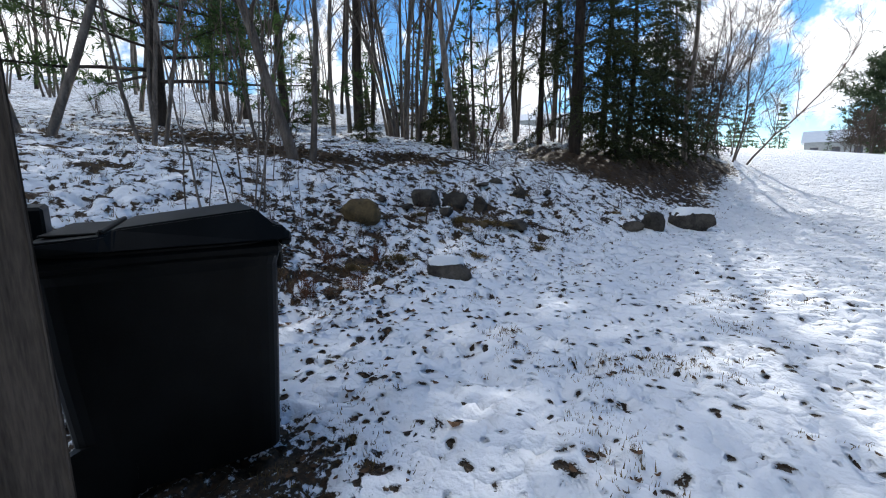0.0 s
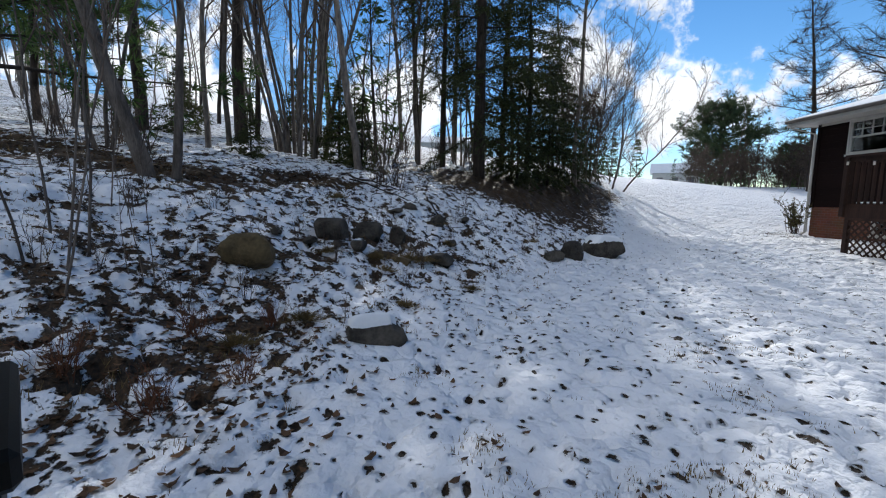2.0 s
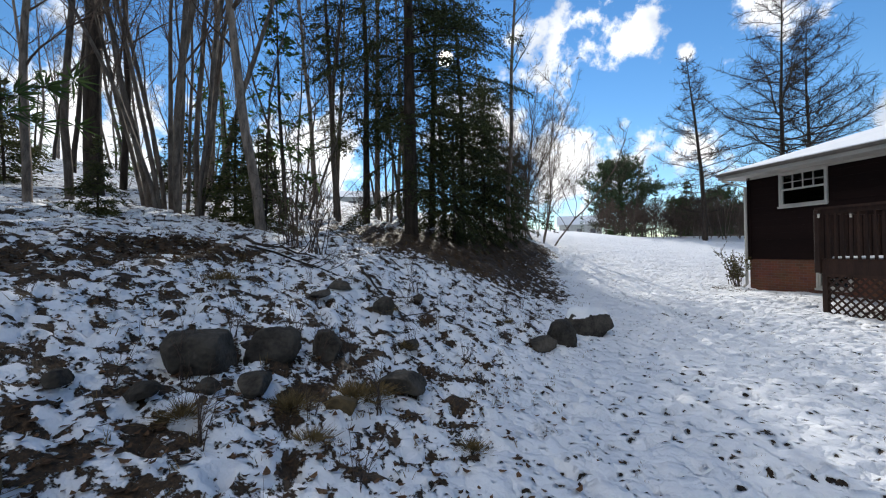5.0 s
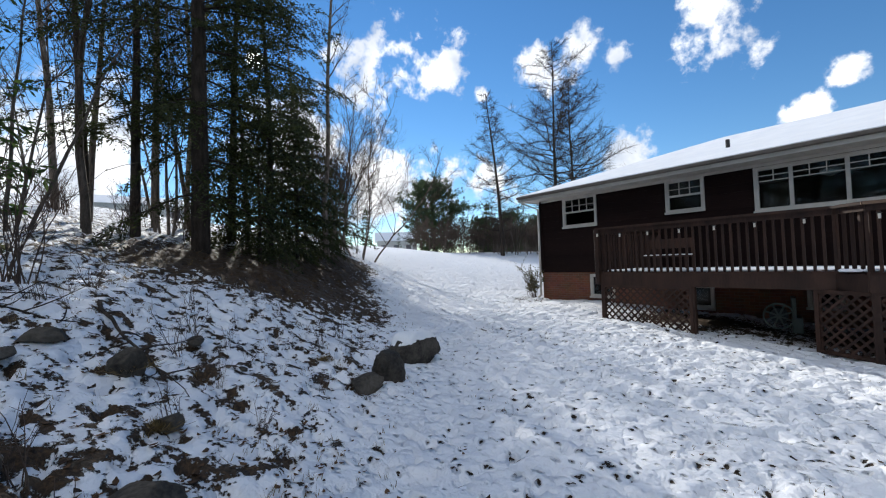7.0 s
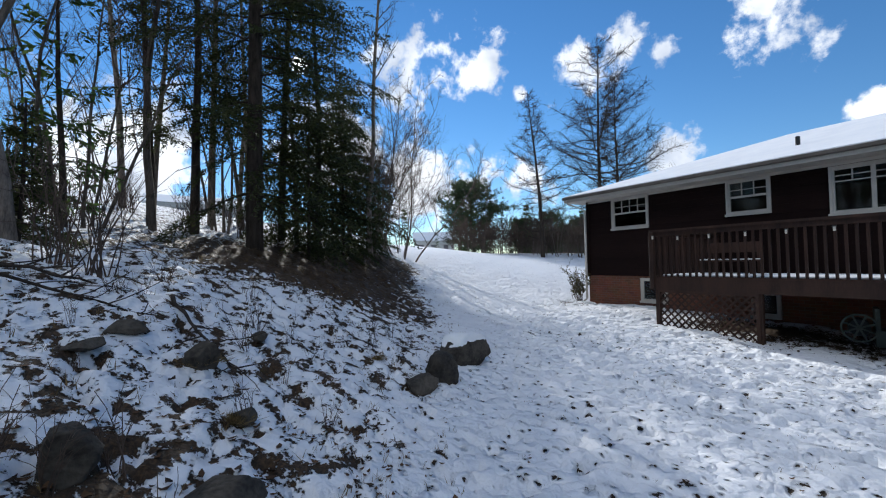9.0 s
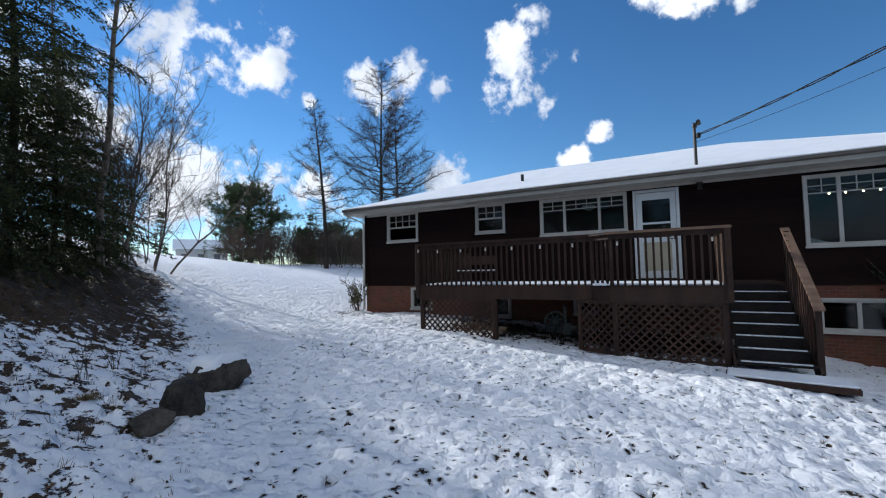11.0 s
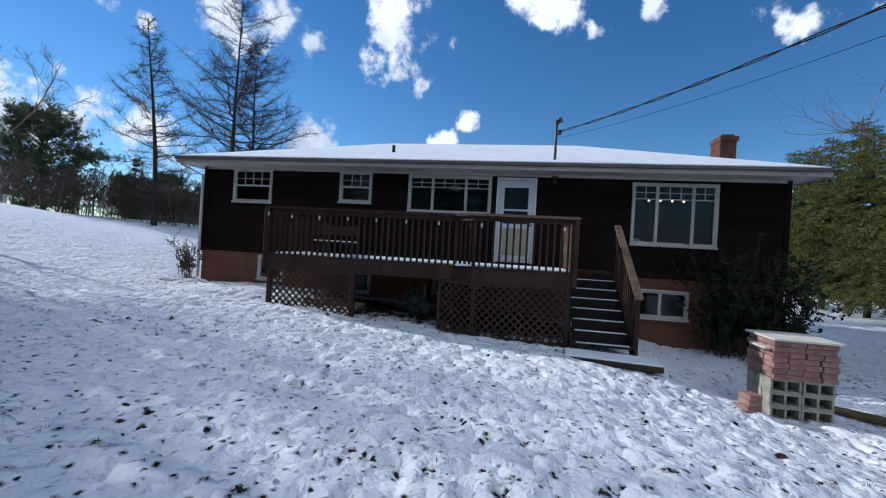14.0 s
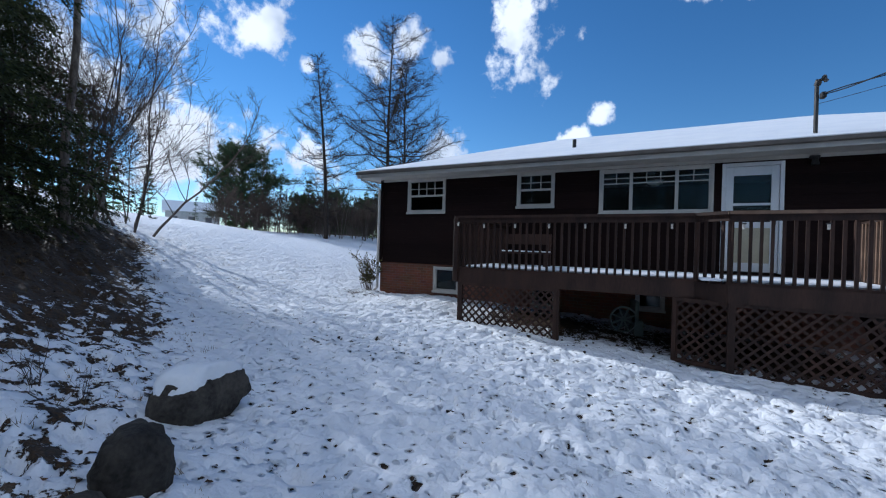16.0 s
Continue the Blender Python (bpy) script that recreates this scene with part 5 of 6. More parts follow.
# ---------------------------------------------------------------- rocks
def rock(name, x, y, rx, ry, rz, seed, mat, label, lift=0.35, snow=False, turn=0):
    bm = bmesh.new()
    bmesh.ops.create_icosphere(bm, subdivisions=4, radius=1.0)
    o = Vector((seed * 7.3, seed * 3.1, seed * 1.7))
    rr = random.Random(seed)
    chips = [(Vector((rr.gauss(0, 1), rr.gauss(0, 1), rr.gauss(0.2, 0.7))).normalized(), rr.uniform(0.55, 0.85)) for k in range(9)]
    for v in bm.verts:
        p = v.co.copy()
        k = 1 + 0.3 * noise.noise(p * 0.9 + o) + 0.2 * noise.noise(p * 2.2 + o) + 0.09 * noise.noise(p * 5 + o)
        q = p * k
        for ax in range(3):
            q[ax] = max(-0.92, min(0.88, q[ax]))
        for nrm, reach in chips:
            over = q.dot(nrm) - reach
            if over > 0:
                q -= nrm * over * 0.9
        q += p * 0.03 * noise.noise(p * 11 + o)
        v.co = Vector((q.x * rx, q.y * ry, q.z * rz))
    me = finish(bm, name, mat, True)
    z = gz(x, y) + rz * (lift - 0.1)
    ob = new(name, me)
    ob.matrix_basis = pose(x, y, z, 0, 0, turn)
    tagged(ob, label, "rock", "rocks on the bank")
    if snow:
        # snow lies on the upward faces
        bs = bmesh.new()
        bs.from_mesh(me)
        bs.normal_update()
        high = [v.co.z / rz for v in bs.verts]
        for v, h in zip(bs.verts, high):
            w = float(step01(h + 0.06 * noise.noise(v.co * 5 + o), 0.3, 0.6))
            v.co = v.co * (0.84 + 0.14 * w)
            v.co.z += 0.09 * w - 0.02
        part("snow_cap", finish(bs, "snow_cap", ROOF_SNOW, True), None, ob, "cap of snow")
    return ob


rock("boulder", 3.05, 10.05, 0.50, 0.33, 0.30, 1, ROCK, "flat-topped grey boulder capped with snow", 0.5, True, 10)
rock("boulder", 2.1, 9.22, 0.31, 0.25, 0.32, 2, ROCK, "upright dark grey boulder beside a snowy one", 0.3, False, 30)
rock("boulder", 1.66, 8.95, 0.24, 0.16, 0.13, 21, ROCK, "small grey rock leaning on the upright boulder", 0.4, False, 10)
rock("boulder", -1.05, 4.5, 0.27, 0.19, 0.17, 3, ROCK, "low grey rock with snow on it", 0.4, True, 20)
rock("boulder", -2.5, 5.3, 0.30, 0.24, 0.24, 4, MOSSROCK, "rounded tan grass-covered rock", 0.45)
# x, y, half width, height factor
for k, (x, y, s, h) in enumerate(((-1.98, 6.8, 0.36, 0.6), (-1.58, 7.12, 0.33, 0.65), (-1.15, 7.36, 0.24, 0.9), (-0.5, 7.15, 0.27, 0.45), (-0.55, 8.65, 0.17, 1.1), (-1.6, 6.6, 0.18, 0.6),
                                 (-1.85, 6.5, 0.13, 0.5), (-1.08, 9.0, 0.2, 0.5), (-0.32, 7.95, 0.13, 0.7), (0.0, 9.45, 0.15, 0.5), (-2.15, 6.3, 0.14, 0.5), (-1.0, 6.6, 0.16, 0.7),
                                 (-1.76, 7.15, 0.1, 0.5), (-2.55, 6.25, 0.12, 0.5), (0.33, 8.95, 0.09, 0.5), (-1.3, 8.6, 0.16, 0.4))):
    rock("boulder", x, y, s * 0.86, s * 0.7, s * h * 0.85, 10 + k, ROCK if k != 11 else MOSSROCK, "half-buried grey rock among dead leaves", 0.42, False, k * 50)


# ---------------------------------------------------------------- dead leaves and grass
def scatter(name, label, count, seed, where, size, mat, upright=False):
    r = random.Random(seed)
    v, f = [], []
    made = 0
    tries = 0
    while made < count and tries < count * 30:
        tries += 1
        x, y, keep = where(r)
        if r.random() > keep:
            continue
        z = gz(x, y) + bumps(x, y) * (1.0 + 0.9 * float(step01(bank_depth(x, y), -0.3, 0.6)))
        k = len(v)
        if upright:
            for b in range(5):
                k = len(v)
                a, h = r.random() * 6.283, size * r.uniform(0.6, 1.5)
                lx, ly = r.gauss(0, 0.5) * h, r.gauss(0, 0.5) * h
                w = 0.004
                px, py = x + r.gauss(0, 0.02), y + r.gauss(0, 0.02)
                v += [(px - w * math.cos(a), py - w * math.sin(a), z - 0.02), (px + w * math.cos(a), py + w * math.sin(a), z - 0.02), (px + lx, py + ly, z + h)]
                f.append((k, k + 1, k + 2))
        else:
            s, a = size * r.uniform(0.5, 1.3), r.random() * 6.283
            c, q = math.cos(a), math.sin(a)
            t1, t2, curl = r.gauss(0, 0.35), r.gauss(0, 0.35), r.uniform(0.1, 0.5) * s
            for u, w, e in ((-1, 0, 0.9), (-0.45, 0.42, 0.15), (0.3, 0.5, 0), (1, 0, 1), (0.3, -0.5, 0.1), (-0.45, -0.42, 0)):
                v.append((x + (u * c - w * q) * s, y + (u * q + w * c) * s, z + 0.006 + e * curl + abs(t1 * u + t2 * w) * s * 0.6))
            f += [(k, k + 1, k + 5), (k + 1, k + 2, k + 4, k + 5), (k + 2, k + 3, k + 4)]
        made += 1
    ob = new(name, mesh_from(name, v, f, mat))
    return tagged(ob, label, "ground litter", kind="stuff")


def on_bank(r):
    y = r.uniform(1.5, 19)
    d = r.uniform(-0.4, 9.0)
    x = float(toe(y)) - d / 0.78
    n = noise.noise(Vector((x * 1.1, y * 1.1, 5)))
    near = math.exp(-max(0, y - 8) * 0.12)
    return x, y, max(0.0, (0.4 + n) * near * (0.5 if d < 0 else 1))


def on_lawn(r):
    x, y = r.uniform(-2, 10), r.uniform(0.8, 14)
    n = noise.noise(Vector((x * 1.6, y * 1.6, 9)))
    return x, y, max(0.0, n - 0.05) * (0.05 + 1.2 * math.exp(-((x - 0.6) ** 2 + (y - 2.4) ** 2) / 7))


def in_duff(r):
    cx, cy, rx, ry, _ = DUFF[r.choice((0, 3, 4, 5, 6, 7, 8, 9, 10, 11, 12))]
    return cx + r.gauss(0, 0.6) * rx, cy + r.gauss(0, 0.6) * ry, 1.0


scatter("dead_leaves", "brown dead leaves poking through the snow", 6500, 1, on_bank, 0.022, LITTER)
scatter("duff_leaves", "thick brown leaf and needle duff under trees", 9000, 2, in_duff, 0.034, LITTER)
scatter("lawn_leaves", "scattered wet leaves on the snowy lawn", 900, 3, on_lawn, 0.022, LITTER)
scatter("lawn_grass", "short grass blades showing through thin snow", 3500, 4, on_lawn, 0.018, TURF, True)
scatter("bank_grass", "dry grass tufts on the bank", 2500, 5, on_bank, 0.05, TURF, True)


# ---------------------------------------------------------------- wheeled bin and boards
def build_bin():
    b = thing("wheeled_bin", (-1.542, 1.407, gz(-1.542, 1.407)), "black plastic wheeled rubbish bin with closed lid", "bin", turn=-45)
    b.matrix_basis = b.matrix_basis @ Matrix.Diagonal((1.08, 0.86, 1.0, 1.0))
    H = 0.96
    bm = bmesh.new()
    rings = []
    for z, hx, hy, sh in ((0.04, 0.27, 0.40, 0.01), (0.55, 0.295, 0.44, 0.0), (0.86, 0.31, 0.455, 0.0), (0.89, 0.32, 0.465, 0), (H, 0.325, 0.465, 0)):
        ring = []
        for i in range(32):
            a = 2 * math.pi * i / 32
            c, s = math.cos(a), math.sin(a)
            e = 0.28
            ring.append(bm.verts.new((math.copysign(abs(c) ** e, c) * hx, sh + math.copysign(abs(s) ** e, s) * hy, z)))
        rings.append(ring)
    for p, q in zip(rings, rings[1:]):
        for i in range(32):
            bm.faces.new((p[i], p[(i + 1) % 32], q[(i + 1) % 32], q[i]))
    bm.faces.new(rings[0][::-1])
    bm.faces.new(rings[-1])
    part("body", bm, BLACKPLASTIC, b, smooth=False)
    part("rim", boxes((-0.335, 0.335, -0.45, 0.455, H - 0.06, H - 0.002), bevel=0.02), BLACKPLASTIC, b)
    # lid: flat hinge end, raised crown that falls to the front lip
    bm = bmesh.new()
    prof = [(-0.46, 0.0), (-0.42, 0.045), (-0.20, 0.055), (-0.16, 0.075), (0.36, 0.125), (0.43, 0.06), (0.475, 0.055), (0.49, 0.0)]
    L, R = [], []
    for y, z in prof:
        w = 0.34 if z < 0.05 else (0.315 if z < 0.07 else 0.285)
        L.append(bm.verts.new((-w, y, H + z)))
        R.append(bm.verts.new((w, y, H + z)))
    L2 = [bm.verts.new((-0.345, y, H + 0.0)) for y, z in prof]
    R2 = [bm.verts.new((0.345, y, H + 0.0)) for y, z in prof]
    for k in range(len(prof) - 1):
        bm.faces.new((L[k], L[k + 1], R[k + 1], R[k]))
        bm.faces.new((L2[k], L2[k + 1], L[k + 1], L[k]))
        bm.faces.new((R[k], R[k + 1], R2[k + 1], R2[k]))
        bm.faces.new((L2[k + 1], L2[k], R2[k], R2[k + 1]))
    bmesh.ops.remove_doubles(bm, verts=bm.verts[:], dist=0.0005)
    bmesh.ops.bevel(bm, geom=bm.edges[:], offset=0.008, segments=2, affect="EDGES")
    bmesh.ops.recalc_face_normals(bm, faces=bm.faces[:])
    lid = part("lid", bm, BLACKPLASTIC, b, "black lid with raised crown")
    part("lid_recess", boxes((-0.24, 0.24, -0.40, -0.225, H + 0.052, H + 0.06), bevel=0.003), BLACKPLASTIC, lid)
    part("lid_rib", boxes((-0.3, 0.3, -0.21, -0.19, H + 0.05, H + 0.075), bevel=0.006), BLACKPLASTIC, lid)
    part("side_grip", boxes((-0.12, 0.12, 0.462, 0.5, H - 0.16, H - 0.07), bevel=0.012), BLACKPLASTIC, b)
    part("lid_lip", boxes((-0.2, 0.2, 0.47, 0.53, H - 0.04, H + 0.02), bevel=0.012), BLACKPLASTIC, lid)
    bm = bmesh.new()
    box(bm, -0.48, -0.12, -0.56, -0.43, H - 0.05, H + 0.14, 0.012, pose(0, 0, 0, 0, 0, 12))
    part("hinge_housing", bm, BLACKPLASTIC, b)
    bm = bmesh.new()
    tube(bm, [(-0.26, -0.46, H - 0.03), (-0.26, -0.55, H + 0.02), (0.26, -0.55, H + 0.02), (0.26, -0.46, H - 0.03)], 0.018, 8)
    part("handle", bm, BLACKPLASTIC, b)
    for x in (-0.25, 0.25):
        bm = bmesh.new()
        bmesh.ops.create_cone(bm, cap_ends=True, segments=24, radius1=0.14, radius2=0.14, depth=0.05, matrix=Matrix.Translation((x, -0.33, 0.13)) @ Matrix.Rotation(math.pi / 2, 4, "Y"))
        part("wheel", bm, BLACKPLASTIC, b)


build_bin()


def build_board_fence():
    fe = thing("board_fence", (0, 0, 0), "weathered upright fence boards beside the bin", "fence")
    x0, y0 = -0.86, 0.52
    dx, dy = -0.62, -0.78
    # beyond the first 0.7 m the boards are unseen, added to darken the bin
    for k in range(30):
        p = (x0 + dx * 0.1 * k, y0 + dy * 0.1 * k)
        bm = bmesh.new()
        m = pose(p[0], p[1], gz(*p), 0, 0, math.degrees(math.atan2(dy, dx)))
        if k % 2:
            box(bm, 0.02, 0.07, 0.009, 0.03, -0.05, 1.95, 0.004, m)
            part("batten", bm, OLDWOOD, fe)
        else:
            box(bm, 0.004, 0.19, -0.014, 0.008, -0.05, 1.95, 0.003, m)
            part("board", bm, OLDWOOD, fe)


build_board_fence()


# ---------------------------------------------------------------- block and paver pile
def build_pile():
    px, py, turn = 6.95, 0.72, 0
    z0 = gz(px, py) - 0.03
    pile = thing("masonry_pile", (px, py, z0), "stack of concrete blocks topped with reddish pavers", "masonry pile", turn=turn)

    def hollow():
        bm = bmesh.new()
        for a in ((-0.095, 0.095, -0.195, 0.195, 0, 0.03), (-0.095, 0.095, -0.195, 0.195, 0.16, 0.19), (-0.095, 0.095, -0.195, -0.165, 0.03, 0.16), (-0.095, 0.095, -0.015, 0.015, 0.03, 0.16), (-0.095, 0.095, 0.165, 0.195, 0.03, 0.16)):
            box(bm, *a)
        return finish(bm, "concrete_block", BLOCK)

    blk, pav = hollow(), finish(boxes((-0.1, 0.1, -0.05, 0.05, 0, 0.064), bevel=0.006), "paver", PAVER)
    pav2 = finish(boxes((-0.112, 0.112, -0.097, 0.097, 0, 0.075), bevel=0.006), "paver", PAVER)
    r = random.Random(3)
    for row in range(3):
        for i in range(3):
            for j in range(2):
                ob = new("concrete_block", blk)
                ob.parent = pile
                ob.matrix_basis = pose(-0.2 + i * 0.2 + r.uniform(-0.01, 0.01), -0.2 + j * 0.4 + r.uniform(-0.01, 0.01), row * 0.192, 0, 0, r.gauss(0, 1.0))
    for row in range(7):
        for i in range(3):
            for j in range(4):
                ob = new("paver", pav2)
                ob.parent = pile
                ob.matrix_basis = pose(-0.228 + i * 0.228 + r.uniform(-0.012, 0.012), -0.3 + j * 0.2 + r.uniform(-0.014, 0.014) + 0.02 * (row % 2), 0.58 + row * 0.077, 0, 0, r.gauss(0, 1.5))
    part("top_board", boxes((-0.4, 0.36, -0.42, 0.44, 1.122, 1.15), bevel=0.004), PALEBOARD, pile, "pale snowy board on top")
    part("side_board", boxes((-0.3, 0.1, 0.4, 0.5, 0.98, 1.01), bevel=0.004), PALEBOARD, pile)


build_pile()


# ---------------------------------------------------------------- loose things in the yard
def build_pile_rest():
    pav = finish(boxes((-0.1, 0.1, -0.1, 0.1, 0, 0.075), bevel=0.006), "paver", PAVER)
    heap = thing("paver_stack", (6.55, 1.42, gz(6.55, 1.42)), "low stack of spare reddish pavers on snow", "pavers", turn=12)
    for k in range(3):
        ob = new("paver", pav)
        ob.parent = heap
        ob.matrix_basis = pose(0.01 * k, -0.01 * k, k * 0.077, 0, 0, 4 * k)
    for k, (x0, y0, a) in enumerate(((6.85, -0.45, 52), (7.05, -0.5, 57))):
        th = thing("plank", (x0, y0, gz(x0, y0) + 0.01), "bare tan plank lying in the snow", "plank", turn=a)
        part("board", boxes((-0.75, 0.75, -0.09, 0.09, 0.0, 0.045), bevel=0.006), MOSSROCK, th)


build_pile_rest()


def build_platform():
    x, y = 7.38, 3.1
    st = thing("step_platform", (x, y, gz(x, y) - 0.03), "low timber platform at the stair foot, snow on top", "platform", turn=-6)
    part("frame", boxes((-0.28, 0.28, -0.75, 0.75, 0, 0.085), bevel=0.008), DECKWOOD, st)
    part("snow", boxes((-0.26, 0.26, -0.73, 0.73, 0.086, 0.12), bevel=0.012), ROOF_SNOW, st)


build_platform()


def build_reel():
    x, y = 9.6, 7.05
    z = gz(x, y)
    c = thing("hose_reel_cart", (x, y, z), "grey-green hose reel cart under the deck", "hose reel", turn=15)
    bm = bmesh.new()
    for i in range(24):
        a, b = 2 * math.pi * i / 24, 2 * math.pi * (i + 1) / 24
        beam(bm, (0, 0.24 * math.cos(a), 0.32 + 0.24 * math.sin(a)), (0, 0.24 * math.cos(b), 0.32 + 0.24 * math.sin(b)), 0.04, 0.03)
    wheel = part("wheel", bm, GREENPLASTIC, c)
    for k in range(4):
        a = math.pi * k / 4 + 0.4
        bm = bmesh.new()
        beam(bm, (0, 0.23 * math.cos(a), 0.32 + 0.23 * math.sin(a)), (0, -0.23 * math.cos(a), 0.32 - 0.23 * math.sin(a)), 0.02, 0.03)
        part("spoke", bm, GREENPLASTIC, wheel)
    bm = bmesh.new()
    tube(bm, [(0.02, 0, 0.32), (0.4, 0, 0.32)], 0.15, 14)
    part("drum", bm, CABLE, c)
    part("frame", boxes((-0.02, 0.45, -0.36, -0.2, 0.0, 0.3), (-0.02, 0.45, -0.27, -0.2, 0.3, 0.68), bevel=0.01), GREENPLASTIC, c)


build_reel()


def build_bench():
    b = thing("deck_bench", (9.35, 9.0, DECK_Z), "dark slatted bench on the deck with snowy seat", "bench")
    part("seat", boxes((-0.2, 0.2, -0.52, 0.52, 0.30, 0.335), bevel=0.006), DECKWOOD, b)
    part("snow", boxes((-0.19, 0.19, -0.51, 0.51, 0.336, 0.362), bevel=0.01), ROOF_SNOW, b)
    part("backrest", boxes((0.17, 0.21, -0.52, 0.52, 0.5, 0.72), bevel=0.006), DECKWOOD, b)
    for sx in (-0.17, 0.19):
        for sy in (-0.48, 0.48):
            part("leg", boxes((sx - 0.025, sx + 0.025, sy - 0.025, sy + 0.025, 0, 0.72 if sx > 0 else 0.30)), DECKWOOD, b)


build_bench()


def build_solar_lights():
    cap = finish(boxes((-0.026, 0.026, -0.026, 0.026, 0.05, 0.068), bevel=0.006), "cap", METAL)
    body = finish(boxes((-0.015, 0.015, -0.015, 0.015, -0.02, 0.05), bevel=0.004), "lens", PALEBOARD)
    arm = finish(boxes((0.0, 0.045, -0.008, 0.008, 0.052, 0.066)), "bracket", METAL)
    first = None
    for x, y, z in ((8.165, 10.0, 2.50), (8.165, 9.45, 2.46), (8.165, 8.83, 2.46), (8.165, 8.2, 2.46), (8.165, 7.58, 2.46), (8.165, 6.95, 2.46), (8.165, 6.28, 2.46), (7.865, 5.4, 2.44), (7.865, 4.5, 2.44), (7.865, 3.9, 2.44)):
        if first is None:
            first = thing("rail_lantern", (x, y, z), "tiny pale solar lantern hung on the deck rail", "lantern", "lanterns on the deck rail")
            for nm, me in (("cap", cap), ("lens", body), ("bracket", arm)):
                o = new(nm, me)
                o.parent = first
        else:
            copy_thing(first, pose(x, y, z))


build_solar_lights()


def build_service_mast():
    m = thing("service_mast", (11.0, 3.93, 4.3), "metal electric service mast on the roof edge", "service mast")
    bm = bmesh.new()
    tube(bm, [(0, 0, -0.1), (0, 0, 1.0)], 0.035, 10)
    part("pipe", bm, METAL, m)
    bm = bmesh.new()
    tube(bm, [(0, 0, 1.0), (-0.02, -0.02, 1.08), (-0.1, -0.08, 1.1), (-0.14, -0.1, 1.03)], [0.05, 0.06, 0.06, 0.04], 10)
    part("weatherhead", bm, METAL, m)
    part("insulator", boxes((-0.14, -0.02, -0.12, -0.03, 0.72, 0.84), bevel=0.02), CABLE, m)
    part("boot", boxes((-0.12, 0.12, -0.12, 0.12, 0.03, 0.07), bevel=0.02), GUTTER, m)
    pole_at = Vector((-4.0, -7.0, 0))
    pz = gz(-4, -7)
    pole = thing("utility_pole", (pole_at.x, pole_at.y, pz), "weathered wooden utility pole behind the yard", "utility pole")
    bm = bmesh.new()
    tube(bm, [(0, 0, -0.3), (0, 0, 4), (0, 0, 8.2)], [0.15, 0.13, 0.11], 12)
    part("shaft", bm, OLDWOOD, pole)
    part("crossarm", boxes((-0.06, 0.06, -0.8, 0.8, 7.5, 7.62), bevel=0.01), OLDWOOD, pole)

    def cable(name, a, b, sag, r, twist, label):
        a, b = Vector(a), Vector(b)
        u = (b - a).normalized()
        s = u.cross(Vector((0, 0, 1))).normalized()
        n = 90
        bm = bmesh.new()
        strands = 2 if twist else 1
        th = thing(name, a, label, "cable")
        for k in range(strands):
            pts = []
            for i in range(n + 1):
                f = i / n
                p = a.lerp(b, f) - Vector((0, 0, 4 * sag * f * (1 - f)))
                ph = f * 70 + k * math.pi
                if twist:
                    p += s * (0.018 * math.cos(ph)) + Vector((0, 0, 0.018 * math.sin(ph)))
                pts.append(p - a)
            tube(bm, pts, r, 5)
        part("strand", bm, CABLE, th)

    cable("service_cable", (10.92, 3.86, 5.1), (-4.0, -7.0, pz + 8.1), 1.0, 0.011, True, "twisted black service cable to the house")
    cable("phone_cable", (10.98, 3.9, 4.95), (-4.0, -7.4, pz + 7.4), 1.0, 0.005, False, "thin black phone line beside the service cable")


build_service_mast()


def build_wall_lamp():
    l = thing("wall_lamp", (WX - 0.02, 3.88, 3.9), "small dark lamp under the soffit by the door", "wall lamp")
    part("bracket", boxes((-0.06, 0.0, -0.08, 0.08, 0.06, 0.12), bevel=0.01), METAL, l)
    bm = bmesh.new()
    tube(bm, [(-0.07, 0, 0.07), (-0.08, 0, -0.06)], [0.04, 0.065], 12)
    part("shade", bm, METAL, l)


build_wall_lamp()


def build_pendants():
    p = thing("string_light", (12.3, 0.85, 3.62), "row of four small warm bulbs inside the window", "string light")
    bm = bmesh.new()
    tube(bm, [(0, -0.75, 0.2), (0, -0.3, 0.09), (0, 0.3, 0.09), (0, 0.75, 0.2)], 0.006, 5)
    part("cord", bm, CABLE, p)
    for y in (0.42, 0.13, -0.17, -0.45):
        bm = bmesh.new()
        bmesh.ops.create_icosphere(bm, subdivisions=2, radius=0.022, matrix=Matrix.Translation((0, y, 0)))
        part("bulb", bm, BULB, p, smooth=True)
        bm = bmesh.new()
        tube(bm, [(0, y, 0.02), (0, y, 0.1)], 0.01, 6)
        part("socket", bm, CABLE, p)


build_pendants()


def build_room_bits():
    """What shows faintly behind the glass."""
    b = thing("stair_rail", (12.6, 1.4, 1.6), "white sloping stair rail inside the picture window", "handrail")
    bm = bmesh.new()
    beam(bm, (0, 0.55, 1.1), (0, -0.35, 0.78), 0.05, 0.09)
    part("rail", bm, DOORPAINT, b)
    for k in range(3):
        y = 0.45 - 0.35 * k
        part("spindle", boxes((-0.02, 0.02, y - 0.02, y + 0.02, 0.0, 1.05 - 0.12 * k)), DOORPAINT, b)
    c = thing("ceiling_lamp", (12.4, 6.65, 3.72), "white bowl ceiling lamp inside the kitchen window", "ceiling lamp")
    bm = bmesh.new()
    tube(bm, [(0, 0, 0.0), (0, 0, 0.05), (0, 0, 0.14), (0, 0, 0.2)], [0.06, 0.17, 0.2, 0.05], 20)
    part("bowl", bm, DOORPAINT, c, smooth=True)
    bm = bmesh.new()
    tube(bm, [(0, 0, 0.19), (0, 0, 0.36)], 0.015, 6)
    part("stem", bm, METAL, c)


build_room_bits()


